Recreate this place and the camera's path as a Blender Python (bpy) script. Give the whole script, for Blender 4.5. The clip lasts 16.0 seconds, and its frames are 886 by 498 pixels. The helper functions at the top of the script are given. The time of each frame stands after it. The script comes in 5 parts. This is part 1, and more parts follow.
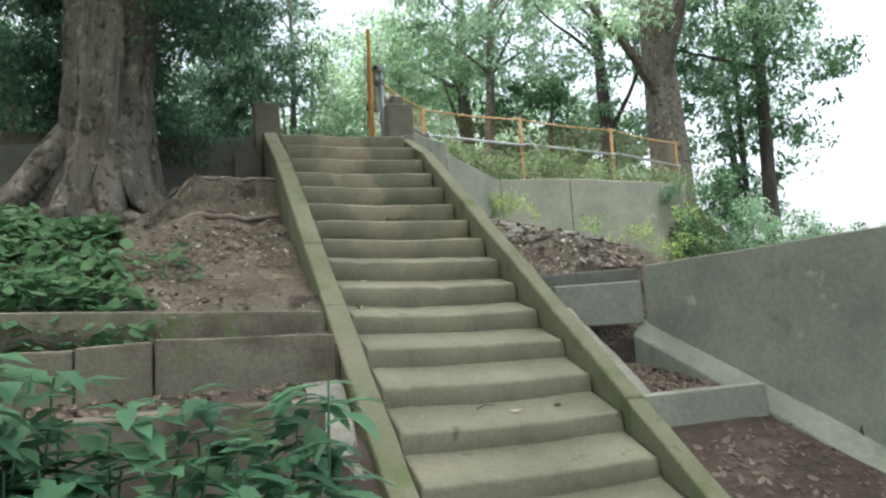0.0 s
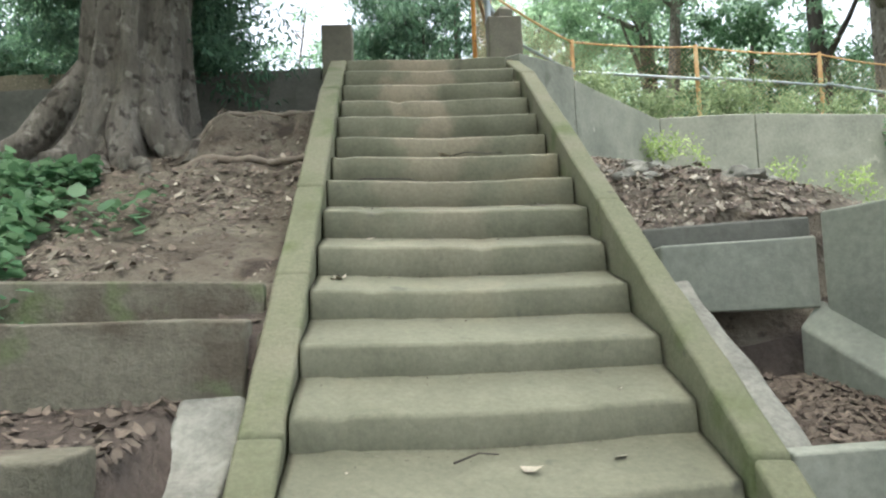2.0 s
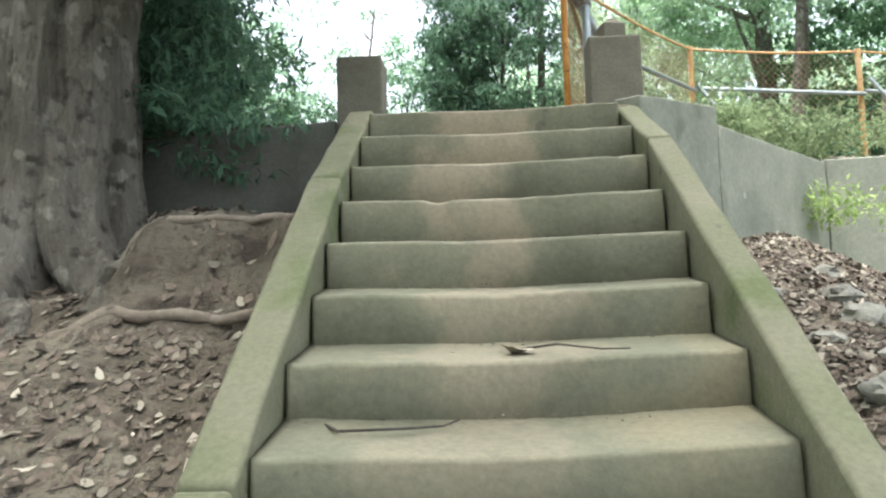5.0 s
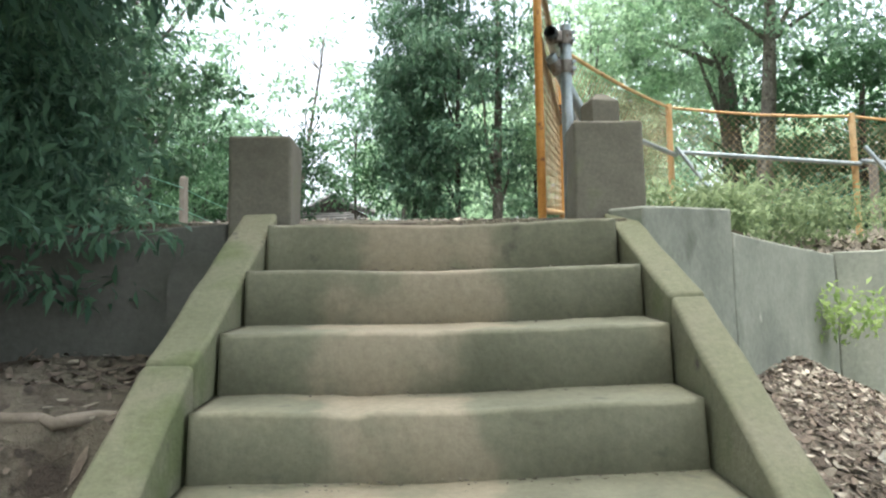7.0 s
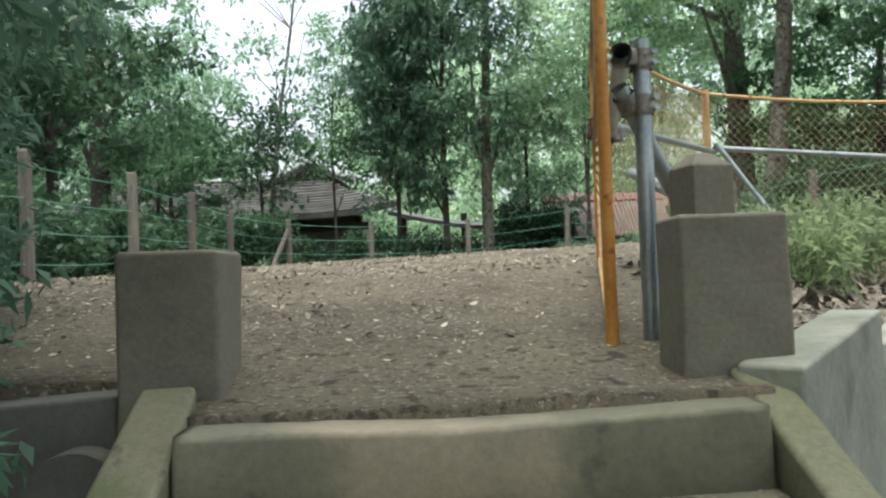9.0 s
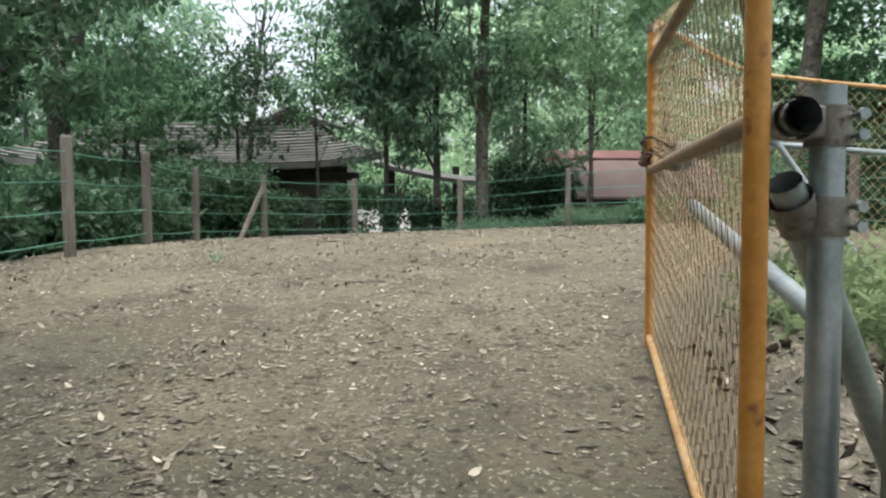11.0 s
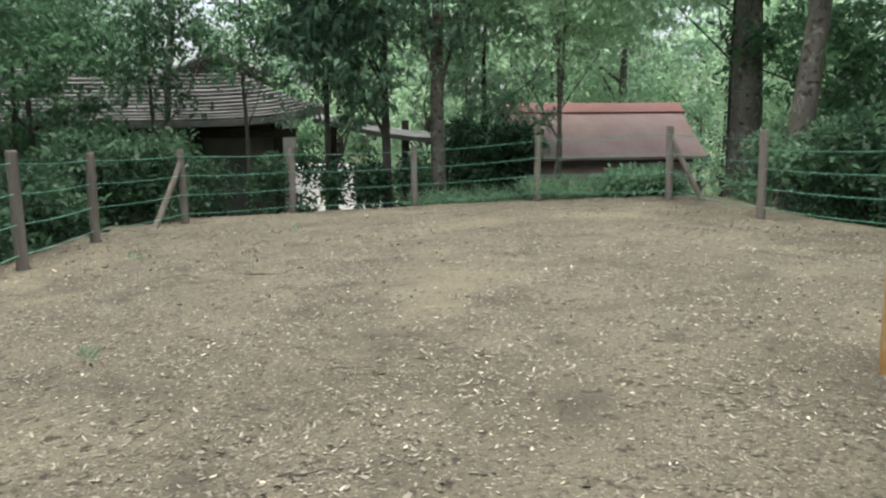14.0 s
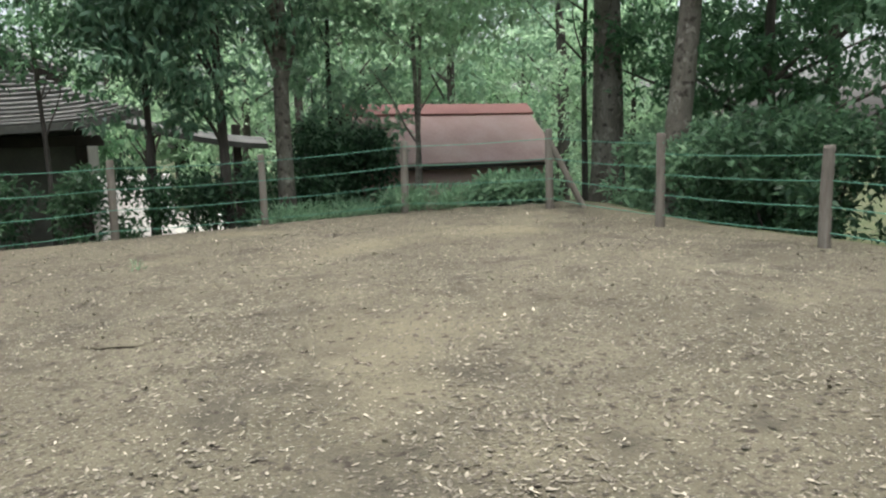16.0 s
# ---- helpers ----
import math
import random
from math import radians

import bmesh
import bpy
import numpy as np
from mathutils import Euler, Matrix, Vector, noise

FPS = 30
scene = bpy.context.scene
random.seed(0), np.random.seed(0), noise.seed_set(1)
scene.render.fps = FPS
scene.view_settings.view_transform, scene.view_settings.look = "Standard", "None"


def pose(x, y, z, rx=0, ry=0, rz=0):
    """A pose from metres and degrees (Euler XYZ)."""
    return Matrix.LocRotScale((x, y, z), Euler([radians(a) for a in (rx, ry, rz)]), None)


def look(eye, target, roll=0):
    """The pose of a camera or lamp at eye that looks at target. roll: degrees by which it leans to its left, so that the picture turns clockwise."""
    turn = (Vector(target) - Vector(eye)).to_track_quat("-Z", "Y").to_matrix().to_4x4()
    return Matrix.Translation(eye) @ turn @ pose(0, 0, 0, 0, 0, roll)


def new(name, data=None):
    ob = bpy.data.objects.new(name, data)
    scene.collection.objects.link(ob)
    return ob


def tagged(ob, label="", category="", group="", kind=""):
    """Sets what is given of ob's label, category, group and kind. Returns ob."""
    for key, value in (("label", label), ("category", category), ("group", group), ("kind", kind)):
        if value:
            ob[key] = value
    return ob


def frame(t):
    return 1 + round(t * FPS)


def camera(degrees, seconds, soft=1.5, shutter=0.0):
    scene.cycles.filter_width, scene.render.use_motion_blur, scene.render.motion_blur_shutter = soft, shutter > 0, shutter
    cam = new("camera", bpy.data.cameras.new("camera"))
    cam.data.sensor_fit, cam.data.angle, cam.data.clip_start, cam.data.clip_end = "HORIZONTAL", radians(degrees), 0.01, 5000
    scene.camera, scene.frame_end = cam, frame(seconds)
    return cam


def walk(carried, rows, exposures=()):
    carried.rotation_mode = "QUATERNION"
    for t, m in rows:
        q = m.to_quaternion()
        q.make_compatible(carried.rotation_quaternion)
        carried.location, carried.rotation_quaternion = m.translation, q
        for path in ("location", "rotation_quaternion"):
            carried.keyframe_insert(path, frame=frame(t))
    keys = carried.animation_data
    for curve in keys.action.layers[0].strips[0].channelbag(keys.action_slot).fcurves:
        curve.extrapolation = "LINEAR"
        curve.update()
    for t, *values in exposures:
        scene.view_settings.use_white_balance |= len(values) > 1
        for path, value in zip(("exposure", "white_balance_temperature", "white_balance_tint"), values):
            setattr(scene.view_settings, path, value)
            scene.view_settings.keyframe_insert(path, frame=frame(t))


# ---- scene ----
cam = camera(60.4, 16.0, soft=2.2)
PATH = [
    (0, (2.091, -0.295, 0.803), (2.74, 1.583, 1.035), -3.4),
    (0.5, (2.47, -0.014, 0.832), (2.895, 1.925, 1.073), -2.5),
    (1, (2.841, 0.288, 0.88), (3.204, 2.242, 1.1), -2.7),
    (1.5, (3.168, 0.692, 0.845), (3.472, 2.66, 1.036), -2.2),
    (2, (3.348, 1.221, 0.847), (3.479, 3.209, 1.023), -2.2),
    (2.5, (3.437, 1.753, 0.961), (3.475, 3.743, 1.161), -1.7),
    (3, (3.457, 2.171, 1.191), (3.385, 4.153, 1.443), -0.8),
    (3.2, (3.416, 2.3, 1.272), (3.308, 4.279, 1.535), -0.7),
    (5.3, (3.581, 3.463, 1.949), (3.493, 5.456, 2.086), -1.7),
    (5.5, (3.591, 3.585, 1.99), (3.466, 5.577, 2.119), -1.1),
    (6, (3.616, 3.832, 2.162), (3.599, 5.828, 2.286), -0.2),
    (6.5, (3.634, 4.115, 2.332), (3.612, 6.107, 2.51), -0.3),
    (7, (3.611, 4.375, 2.508), (3.651, 6.364, 2.72), -0.7),
    (7.5, (3.575, 4.684, 2.679), (3.661, 6.669, 2.908), -1.1),
    (8, (3.493, 4.965, 2.838), (3.545, 6.952, 3.066), -1.7),
    (8.2, (3.505, 5.067, 2.914), (3.605, 7.055, 3.11), -2.2),
    (10.3, (3.586, 6.248, 3.579), (3.65, 8.246, 3.565), -1.3),
    (10.5, (3.606, 6.353, 3.619), (3.739, 8.348, 3.588), -0.8),
    (11, (3.598, 6.655, 3.728), (3.711, 8.65, 3.635), -0.1),
    (11.5, (3.649, 6.903, 3.848), (3.83, 8.888, 3.689), 0.1),
    (12, (3.644, 7.16, 4.028), (3.782, 9.145, 3.824), 1.1),
    (12.5, (3.591, 7.414, 4.178), (3.711, 9.399, 3.963), 0.8),
    (13, (3.609, 7.809, 4.258), (3.733, 9.79, 4.013), -0.8),
    (13.5, (3.561, 8.094, 4.419), (3.722, 10.065, 4.121), -0.7),
    (14, (3.528, 8.466, 4.496), (3.79, 10.428, 4.208), -0.6),
    (14.5, (3.466, 8.869, 4.487), (3.807, 10.818, 4.195), -1.0),
    (15, (3.372, 9.268, 4.57), (3.755, 11.207, 4.264), -1.9),
    (15.5, (3.167, 9.652, 4.579), (3.725, 11.549, 4.278), -1.6),
    (16, (3.033, 9.992, 4.585), (3.774, 11.826, 4.29), -1.4),
]
walk(cam, [(t, look(eye, target, roll)) for t, eye, target, roll in PATH], exposures=[(0.0, 1.85), (1.0, 2.15), (2.5, 2.2), (3.2, 2.22), (5.5, 2.4), (6.5, 2.35), (7.0, 2.2), (8.0, 1.7), (10.3, 1.58), (11.0, 1.56), (12.0, 1.48), (16.0, 1.46)])

# ---- light ----
world = bpy.data.worlds.new("sky")
scene.world = world
world.use_nodes = True
wn, wl = world.node_tree.nodes, world.node_tree.links
sky = wn.new("ShaderNodeTexSky")
sky.sky_type = "NISHITA"
sky.sun_disc = False
SUN_UP, SUN_TURN = 83, 205
sky.sun_elevation, sky.sun_rotation = radians(SUN_UP), radians(SUN_TURN)
sky.dust_density, sky.air_density, sky.ozone_density = 6.0, 1.0, 1.0
hazy = wn.new("ShaderNodeHueSaturation")
hazy.inputs["Saturation"].default_value = 0.5
wl.new(sky.outputs[0], hazy.inputs["Color"])
wl.new(hazy.outputs[0], wn["Background"].inputs[0])
wn["Background"].inputs[1].default_value = 0.15
sun = new("sun", bpy.data.lights.new("sun", "SUN"))
sun.data.energy, sun.data.angle, sun.data.color = 0.8, radians(30), (1.0, 0.98, 0.95)
a = radians(SUN_TURN)
sun_dir = Vector((math.sin(a) * math.cos(radians(SUN_UP)), math.cos(a) * math.cos(radians(SUN_UP)), math.sin(radians(SUN_UP))))
sun.matrix_world = look(sun_dir * 60, (0, 0, 0))


# ---- materials ----
def material(name, colours, scale=3.0, fine=40.0, rough=0.85, bump=0.3, metal=0.0, stretch=(1, 1, 1), spots=None, bump_dist=0.01, island=0.0, obj=0.0):
    """Colours blended by coarse noise, mottled by fine noise, with relief; spots: (colour, scale, threshold, softness)."""
    m = bpy.data.materials.new(name)
    m.use_nodes = True
    n, l = m.node_tree.nodes, m.node_tree.links
    b = n["Principled BSDF"]
    geo = n.new("ShaderNodeNewGeometry")
    mp = n.new("ShaderNodeMapping")
    mp.inputs["Scale"].default_value = stretch
    l.new(geo.outputs["Position"], mp.inputs["Vector"])
    big = n.new("ShaderNodeTexNoise")
    big.inputs["Scale"].default_value, big.inputs["Detail"].default_value, big.inputs["Roughness"].default_value = scale, 6, 0.62
    small = n.new("ShaderNodeTexNoise")
    small.inputs["Scale"].default_value, small.inputs["Detail"].default_value, small.inputs["Roughness"].default_value = fine, 5, 0.7
    l.new(mp.outputs[0], big.inputs["Vector"])
    l.new(mp.outputs[0], small.inputs["Vector"])
    ramp = n.new("ShaderNodeValToRGB")
    el = ramp.color_ramp.elements
    k = len(colours)
    el[0].position, el[0].color = 0.3, (*colours[0], 1)
    el[1].position, el[1].color = 0.7, (*colours[-1], 1)
    for i in range(1, k - 1):
        e = el.new(0.3 + 0.4 * i / (k - 1))
        e.color = (*colours[i], 1)
    l.new(big.outputs["Fac"], ramp.inputs[0])
    col = ramp.outputs[0]
    if spots:
        for c, sc, th, so in spots:
            sp = n.new("ShaderNodeTexNoise")
            sp.inputs["Scale"].default_value, sp.inputs["Detail"].default_value = sc, 4
            l.new(geo.outputs["Position"], sp.inputs["Vector"])
            mr = n.new("ShaderNodeMapRange")
            mr.inputs["From Min"].default_value, mr.inputs["From Max"].default_value = th, th + so
            l.new(sp.outputs["Fac"], mr.inputs["Value"])
            mx = n.new("ShaderNodeMix")
            mx.data_type = "RGBA"
            l.new(mr.outputs[0], mx.inputs[0])
            l.new(col, mx.inputs[6])
            mx.inputs[7].default_value = (*c, 1)
            col = mx.outputs[2]
    val = n.new("ShaderNodeMapRange")
    val.inputs["To Min"].default_value, val.inputs["To Max"].default_value = 0.62, 1.38
    l.new(small.outputs["Fac"], val.inputs["Value"])
    v = val.outputs[0]
    for amount, source in ((island, geo.outputs["Random Per Island"]), (obj, None)):
        if amount:
            if source is None:
                source = n.new("ShaderNodeObjectInfo").outputs["Random"]
            r = n.new("ShaderNodeMapRange")
            r.inputs["To Min"].default_value, r.inputs["To Max"].default_value = 1 - amount, 1 + amount
            l.new(source, r.inputs["Value"])
            mu = n.new("ShaderNodeMath")
            mu.operation = "MULTIPLY"
            l.new(v, mu.inputs[0])
            l.new(r.outputs[0], mu.inputs[1])
            v = mu.outputs[0]
    hs = n.new("ShaderNodeHueSaturation")
    l.new(col, hs.inputs["Color"])
    l.new(v, hs.inputs["Value"])
    l.new(hs.outputs[0], b.inputs["Base Color"])
    b.inputs["Roughness"].default_value, b.inputs["Metallic"].default_value = rough, metal
    b.inputs["Specular IOR Level"].default_value = 0.3
    if bump:
        add = n.new("ShaderNodeMath")
        add.operation = "ADD"
        l.new(big.outputs["Fac"], add.inputs[0])
        l.new(small.outputs["Fac"], add.inputs[1])
        bp = n.new("ShaderNodeBump")
        bp.inputs["Strength"].default_value, bp.inputs["Distance"].default_value = bump, bump_dist
        l.new(add.outputs[0], bp.inputs["Height"])
        l.new(bp.outputs[0], b.inputs["Normal"])
    return m


def leaf_material(name, dark, light, rough=0.45, through_light=0.35):
    m = bpy.data.materials.new(name)
    m.use_nodes = True
    n, l = m.node_tree.nodes, m.node_tree.links
    b = n["Principled BSDF"]
    geo = n.new("ShaderNodeNewGeometry")
    big = n.new("ShaderNodeTexNoise")
    big.inputs["Scale"].default_value, big.inputs["Detail"].default_value = 1.3, 2
    l.new(geo.outputs["Position"], big.inputs["Vector"])
    add = n.new("ShaderNodeMath")
    add.operation = "MULTIPLY_ADD"
    l.new(geo.outputs["Random Per Island"], add.inputs[0])
    add.inputs[1].default_value = 0.75
    l.new(big.outputs["Fac"], add.inputs[2])
    mr = n.new("ShaderNodeMapRange")
    mr.inputs["From Min"].default_value, mr.inputs["From Max"].default_value = 0.40, 1.22
    l.new(add.outputs[0], mr.inputs["Value"])
    mx = n.new("ShaderNodeMix")
    mx.data_type = "RGBA"
    mx.inputs[6].default_value, mx.inputs[7].default_value = (*dark, 1), (*light, 1)
    l.new(mr.outputs[0], mx.inputs[0])
    l.new(mx.outputs[2], b.inputs["Base Color"])
    b.inputs["Roughness"].default_value = rough
    b.inputs["Specular IOR Level"].default_value = 0.25
    tr = n.new("ShaderNodeBsdfTranslucent")
    hs = n.new("ShaderNodeHueSaturation")
    hs.inputs["Hue"].default_value, hs.inputs["Saturation"].default_value, hs.inputs["Value"].default_value = 0.488, 0.80, 2.1
    l.new(mx.outputs[2], hs.inputs["Color"])
    l.new(hs.outputs[0], tr.inputs["Color"])
    mix = n.new("ShaderNodeMixShader")
    mix.inputs[0].default_value = through_light
    l.new(b.outputs[0], mix.inputs[1])
    l.new(tr.outputs[0], mix.inputs[2])
    l.new(mix.outputs[0], n["Material Output"].inputs["Surface"])
    return m


STEP = material("step_stone", [(0.121, 0.126, 0.085), (0.166, 0.169, 0.117), (0.209, 0.212, 0.148)], 2.2, 45, 0.9, 0.2, spots=[((0.221, 0.203, 0.134), 1.1, 0.56, 0.12), ((0.089, 0.093, 0.072), 7, 0.66, 0.1)])


def tan_streak(m):
    """A sandy streak worn down the middle of the upper steps."""
    n, l = m.node_tree.nodes, m.node_tree.links
    hue = next(q for q in n if q.type == "HUE_SAT")
    source = hue.inputs["Color"].links[0].from_socket
    geo = n.new("ShaderNodeNewGeometry")
    wob = n.new("ShaderNodeTexNoise")
    wob.inputs["Scale"].default_value, wob.inputs["Detail"].default_value = 3.0, 3
    l.new(geo.outputs["Position"], wob.inputs["Vector"])
    xyz = n.new("ShaderNodeSeparateXYZ")
    l.new(geo.outputs["Position"], xyz.inputs[0])
    across = n.new("ShaderNodeMath")
    across.operation = "MULTIPLY_ADD"
    l.new(wob.outputs["Fac"], across.inputs[0])
    across.inputs[1].default_value = 1.1
    l.new(xyz.outputs["X"], across.inputs[2])
    dist = n.new("ShaderNodeMath")
    dist.operation = "SUBTRACT"
    l.new(across.outputs[0], dist.inputs[0])
    dist.inputs[1].default_value = 4.13
    mag = n.new("ShaderNodeMath")
    mag.operation = "ABSOLUTE"
    l.new(dist.outputs[0], mag.inputs[0])
    near = n.new("ShaderNodeMapRange")
    near.interpolation_type = "SMOOTHSTEP"
    near.inputs["From Min"].default_value, near.inputs["From Max"].default_value = 0.30, 0.08
    l.new(mag.outputs[0], near.inputs["Value"])
    high = n.new("ShaderNodeMapRange")
    high.inputs["From Min"].default_value, high.inputs["From Max"].default_value = 0.8, 2.4
    l.new(xyz.outputs["Z"], high.inputs["Value"])
    both = n.new("ShaderNodeMath")
    both.operation = "MULTIPLY"
    l.new(near.outputs[0], both.inputs[0])
    l.new(high.outputs[0], both.inputs[1])
    mx = n.new("ShaderNodeMix")
    mx.data_type = "RGBA"
    l.new(both.outputs[0], mx.inputs[0])
    l.new(source, mx.inputs[6])
    mx.inputs[7].default_value = (0.285, 0.252, 0.182, 1)
    l.new(mx.outputs[2], hue.inputs["Color"])


tan_streak(STEP)
MOSSY = material("mossy_stone", [(0.127, 0.138, 0.081), (0.154, 0.161, 0.101), (0.184, 0.181, 0.125)], 2.5, 55, 0.95, 0.4, spots=[((0.107, 0.130, 0.061), 3.5, 0.55, 0.15), ((0.082, 0.079, 0.064), 9, 0.68, 0.08)])
PILLAR = material("pillar_stone", [(0.119, 0.114, 0.088), (0.156, 0.150, 0.116), (0.192, 0.187, 0.145)], 3, 60, 0.9, 0.3, spots=[((0.138, 0.156, 0.083), 3, 0.6, 0.12)])
EARTHSTONE = material("earth_stained_stone", [(0.117, 0.113, 0.081), (0.167, 0.158, 0.117), (0.211, 0.203, 0.153)], 2.5, 40, 0.95, 0.6, spots=[((0.104, 0.090, 0.065), 2.6, 0.5, 0.15), ((0.135, 0.162, 0.081), 4, 0.6, 0.1)], bump_dist=0.02)
CONCRETE = material("old_concrete", [(0.158, 0.173, 0.141), (0.218, 0.235, 0.190), (0.278, 0.292, 0.238)], 1.4, 30, 0.9, 0.3, spots=[((0.121, 0.133, 0.102), 3, 0.62, 0.15), ((0.339, 0.347, 0.282), 5, 0.68, 0.06)])
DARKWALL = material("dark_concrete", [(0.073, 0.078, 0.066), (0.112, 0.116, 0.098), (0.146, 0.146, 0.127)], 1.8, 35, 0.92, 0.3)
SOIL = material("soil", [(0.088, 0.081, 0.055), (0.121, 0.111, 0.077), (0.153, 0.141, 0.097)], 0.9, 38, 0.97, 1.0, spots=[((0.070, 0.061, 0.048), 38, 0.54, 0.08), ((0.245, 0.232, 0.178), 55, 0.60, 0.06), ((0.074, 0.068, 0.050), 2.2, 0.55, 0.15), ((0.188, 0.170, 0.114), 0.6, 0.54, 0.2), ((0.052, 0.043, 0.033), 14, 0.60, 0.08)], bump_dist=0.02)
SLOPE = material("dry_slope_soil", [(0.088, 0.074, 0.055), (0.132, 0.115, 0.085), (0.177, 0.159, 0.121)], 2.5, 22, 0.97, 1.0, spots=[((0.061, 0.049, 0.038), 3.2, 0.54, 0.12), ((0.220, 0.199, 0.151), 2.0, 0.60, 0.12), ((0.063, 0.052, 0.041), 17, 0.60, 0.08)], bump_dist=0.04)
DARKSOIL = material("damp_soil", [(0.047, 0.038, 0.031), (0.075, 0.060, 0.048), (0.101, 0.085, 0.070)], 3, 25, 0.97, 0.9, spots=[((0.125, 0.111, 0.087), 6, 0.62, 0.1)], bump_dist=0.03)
# pale colour stands in for sunlight on the ground beyond the hedge
SUNLIT_GROUND = material("sunlit_ground", [(0.46, 0.44, 0.40), (0.55, 0.53, 0.49), (0.62, 0.60, 0.56)], 1.5, 40, 0.95, 0.5)
FOREST = material("forest_floor", [(0.035, 0.055, 0.02), (0.06, 0.075, 0.03), (0.09, 0.085, 0.045)], 1.5, 20, 0.97, 0.8, bump_dist=0.03)
BARK = material("bark", [(0.108, 0.099, 0.078), (0.157, 0.145, 0.119), (0.211, 0.201, 0.170)], 3, 24, 0.95, 1.0, stretch=(1.436, 1.496, 0.505), spots=[((0.058, 0.052, 0.041), 11, 0.55, 0.12), ((0.259, 0.250, 0.210), 9, 0.58, 0.08)], bump_dist=0.05)
BARK_DARK = material("dark_bark", [(0.035, 0.032, 0.027), (0.065, 0.058, 0.05), (0.10, 0.09, 0.078)], 4, 30, 0.95, 0.8, stretch=(2, 2, 0.4), bump_dist=0.02)
ROOTBARK = material("pale_root_bark", [(0.160, 0.132, 0.100), (0.232, 0.200, 0.156), (0.288, 0.256, 0.208)], 6, 40, 0.95, 0.6)
WOOD = material("weathered_wood", [(0.112, 0.097, 0.082), (0.161, 0.146, 0.124), (0.213, 0.199, 0.171)], 5, 50, 0.9, 0.5, stretch=(2, 2, 0.25), obj=0.2)
ORANGE = material("orange_paint", [(0.40, 0.17, 0.03), (0.50, 0.235, 0.05), (0.55, 0.29, 0.09)], 4, 60, 0.5, 0.15, spots=[((0.20, 0.085, 0.035), 14, 0.63, 0.08)])
RUSTWIRE = material("rusty_wire", [(0.26, 0.18, 0.10), (0.40, 0.30, 0.17), (0.48, 0.40, 0.27)], 6, 60, 0.7, 0.0)
FADED = material("faded_orange_paint", [(0.36, 0.20, 0.075), (0.46, 0.29, 0.13), (0.50, 0.36, 0.20)], 5, 60, 0.6, 0.15, spots=[((0.22, 0.12, 0.06), 16, 0.62, 0.08)])
RUSTRAIL = material("weathered_orange_pipe", [(0.18, 0.125, 0.082), (0.26, 0.18, 0.108), (0.34, 0.22, 0.115)], 9, 60, 0.65, 0.2)
STEEL = material("galvanised_steel", [(0.20, 0.245, 0.25), (0.30, 0.345, 0.35), (0.42, 0.46, 0.46)], 6, 60, 0.42, 0.1, metal=0.7)
CLAMP = material("worn_clamp", [(0.13, 0.115, 0.095), (0.21, 0.195, 0.17), (0.32, 0.30, 0.27)], 14, 90, 0.5, 0.2, metal=0.6, spots=[((0.12, 0.075, 0.05), 30, 0.6, 0.1)])
DARKRUST = material("dark_rust", [(0.035, 0.022, 0.016), (0.075, 0.045, 0.032), (0.12, 0.08, 0.06)], 20, 90, 0.8, 0.3)
RUST = material("rusted_clamp", [(0.10, 0.065, 0.05), (0.17, 0.13, 0.105), (0.27, 0.25, 0.22)], 12, 90, 0.65, 0.2, metal=0.5)
GREENWIRE = material("green_wire", [(0.10, 0.27, 0.19), (0.16, 0.36, 0.27)], 5, 60, 0.5, 0)
TILE = material("roof_tile", [(0.090, 0.090, 0.085), (0.135, 0.138, 0.131), (0.186, 0.190, 0.179)], 2, 30, 0.8, 0.3, obj=0.2)
REDROOF = material("red_roof", [(0.250, 0.159, 0.146), (0.299, 0.202, 0.186), (0.338, 0.250, 0.230)], 1.2, 30, 0.6, 0.1)
REDRIDGE = material("red_ridge", [(0.22, 0.095, 0.083), (0.27, 0.125, 0.11)], 2, 30, 0.6, 0.1)
PINKWALL = material("pink_wall", [(0.320, 0.216, 0.188), (0.376, 0.272, 0.240)], 2, 30, 0.8, 0.2)
DARKWOOD = material("dark_timber", [(0.025, 0.022, 0.018), (0.05, 0.044, 0.037)], 3, 30, 0.8, 0.3)
GAPWHITE = material("gap_white", [(0.70, 0.70, 0.68), (0.80, 0.80, 0.78)], 1.5, 30, 0.9, 0.1)
PLASTER = material("grey_plaster", [(0.10, 0.10, 0.088), (0.15, 0.15, 0.132)], 2, 30, 0.9, 0.2)
DEADLEAF = material("dead_leaf", [(0.060, 0.053, 0.042), (0.120, 0.107, 0.083), (0.225, 0.207, 0.163)], 40, 60, 0.85, 0.0, island=0.5)
PALELEAF = material("pale_leaf", [(0.317, 0.285, 0.216), (0.436, 0.404, 0.323)], 9, 60, 0.7, 0.0, island=0.25)
BROWNLEAF = material("brown_leaf", [(0.088, 0.069, 0.052), (0.150, 0.123, 0.095)], 40, 60, 0.85, 0.0, island=0.45)
TANLEAF = material("tan_leaf", [(0.165, 0.148, 0.113), (0.25, 0.230, 0.180)], 40, 60, 0.8, 0.0, island=0.35)
ROCK = material("rock", [(0.139, 0.140, 0.117), (0.213, 0.215, 0.182), (0.288, 0.288, 0.246)], 5, 40, 0.95, 0.6)
LEAF_DARK = leaf_material("dark_leaves", (0.025, 0.070, 0.034), (0.081, 0.182, 0.084), 0.55, 0.38)
LEAF_MID = leaf_material("green_leaves", (0.067, 0.137, 0.085), (0.173, 0.297, 0.176), 0.55, 0.48)
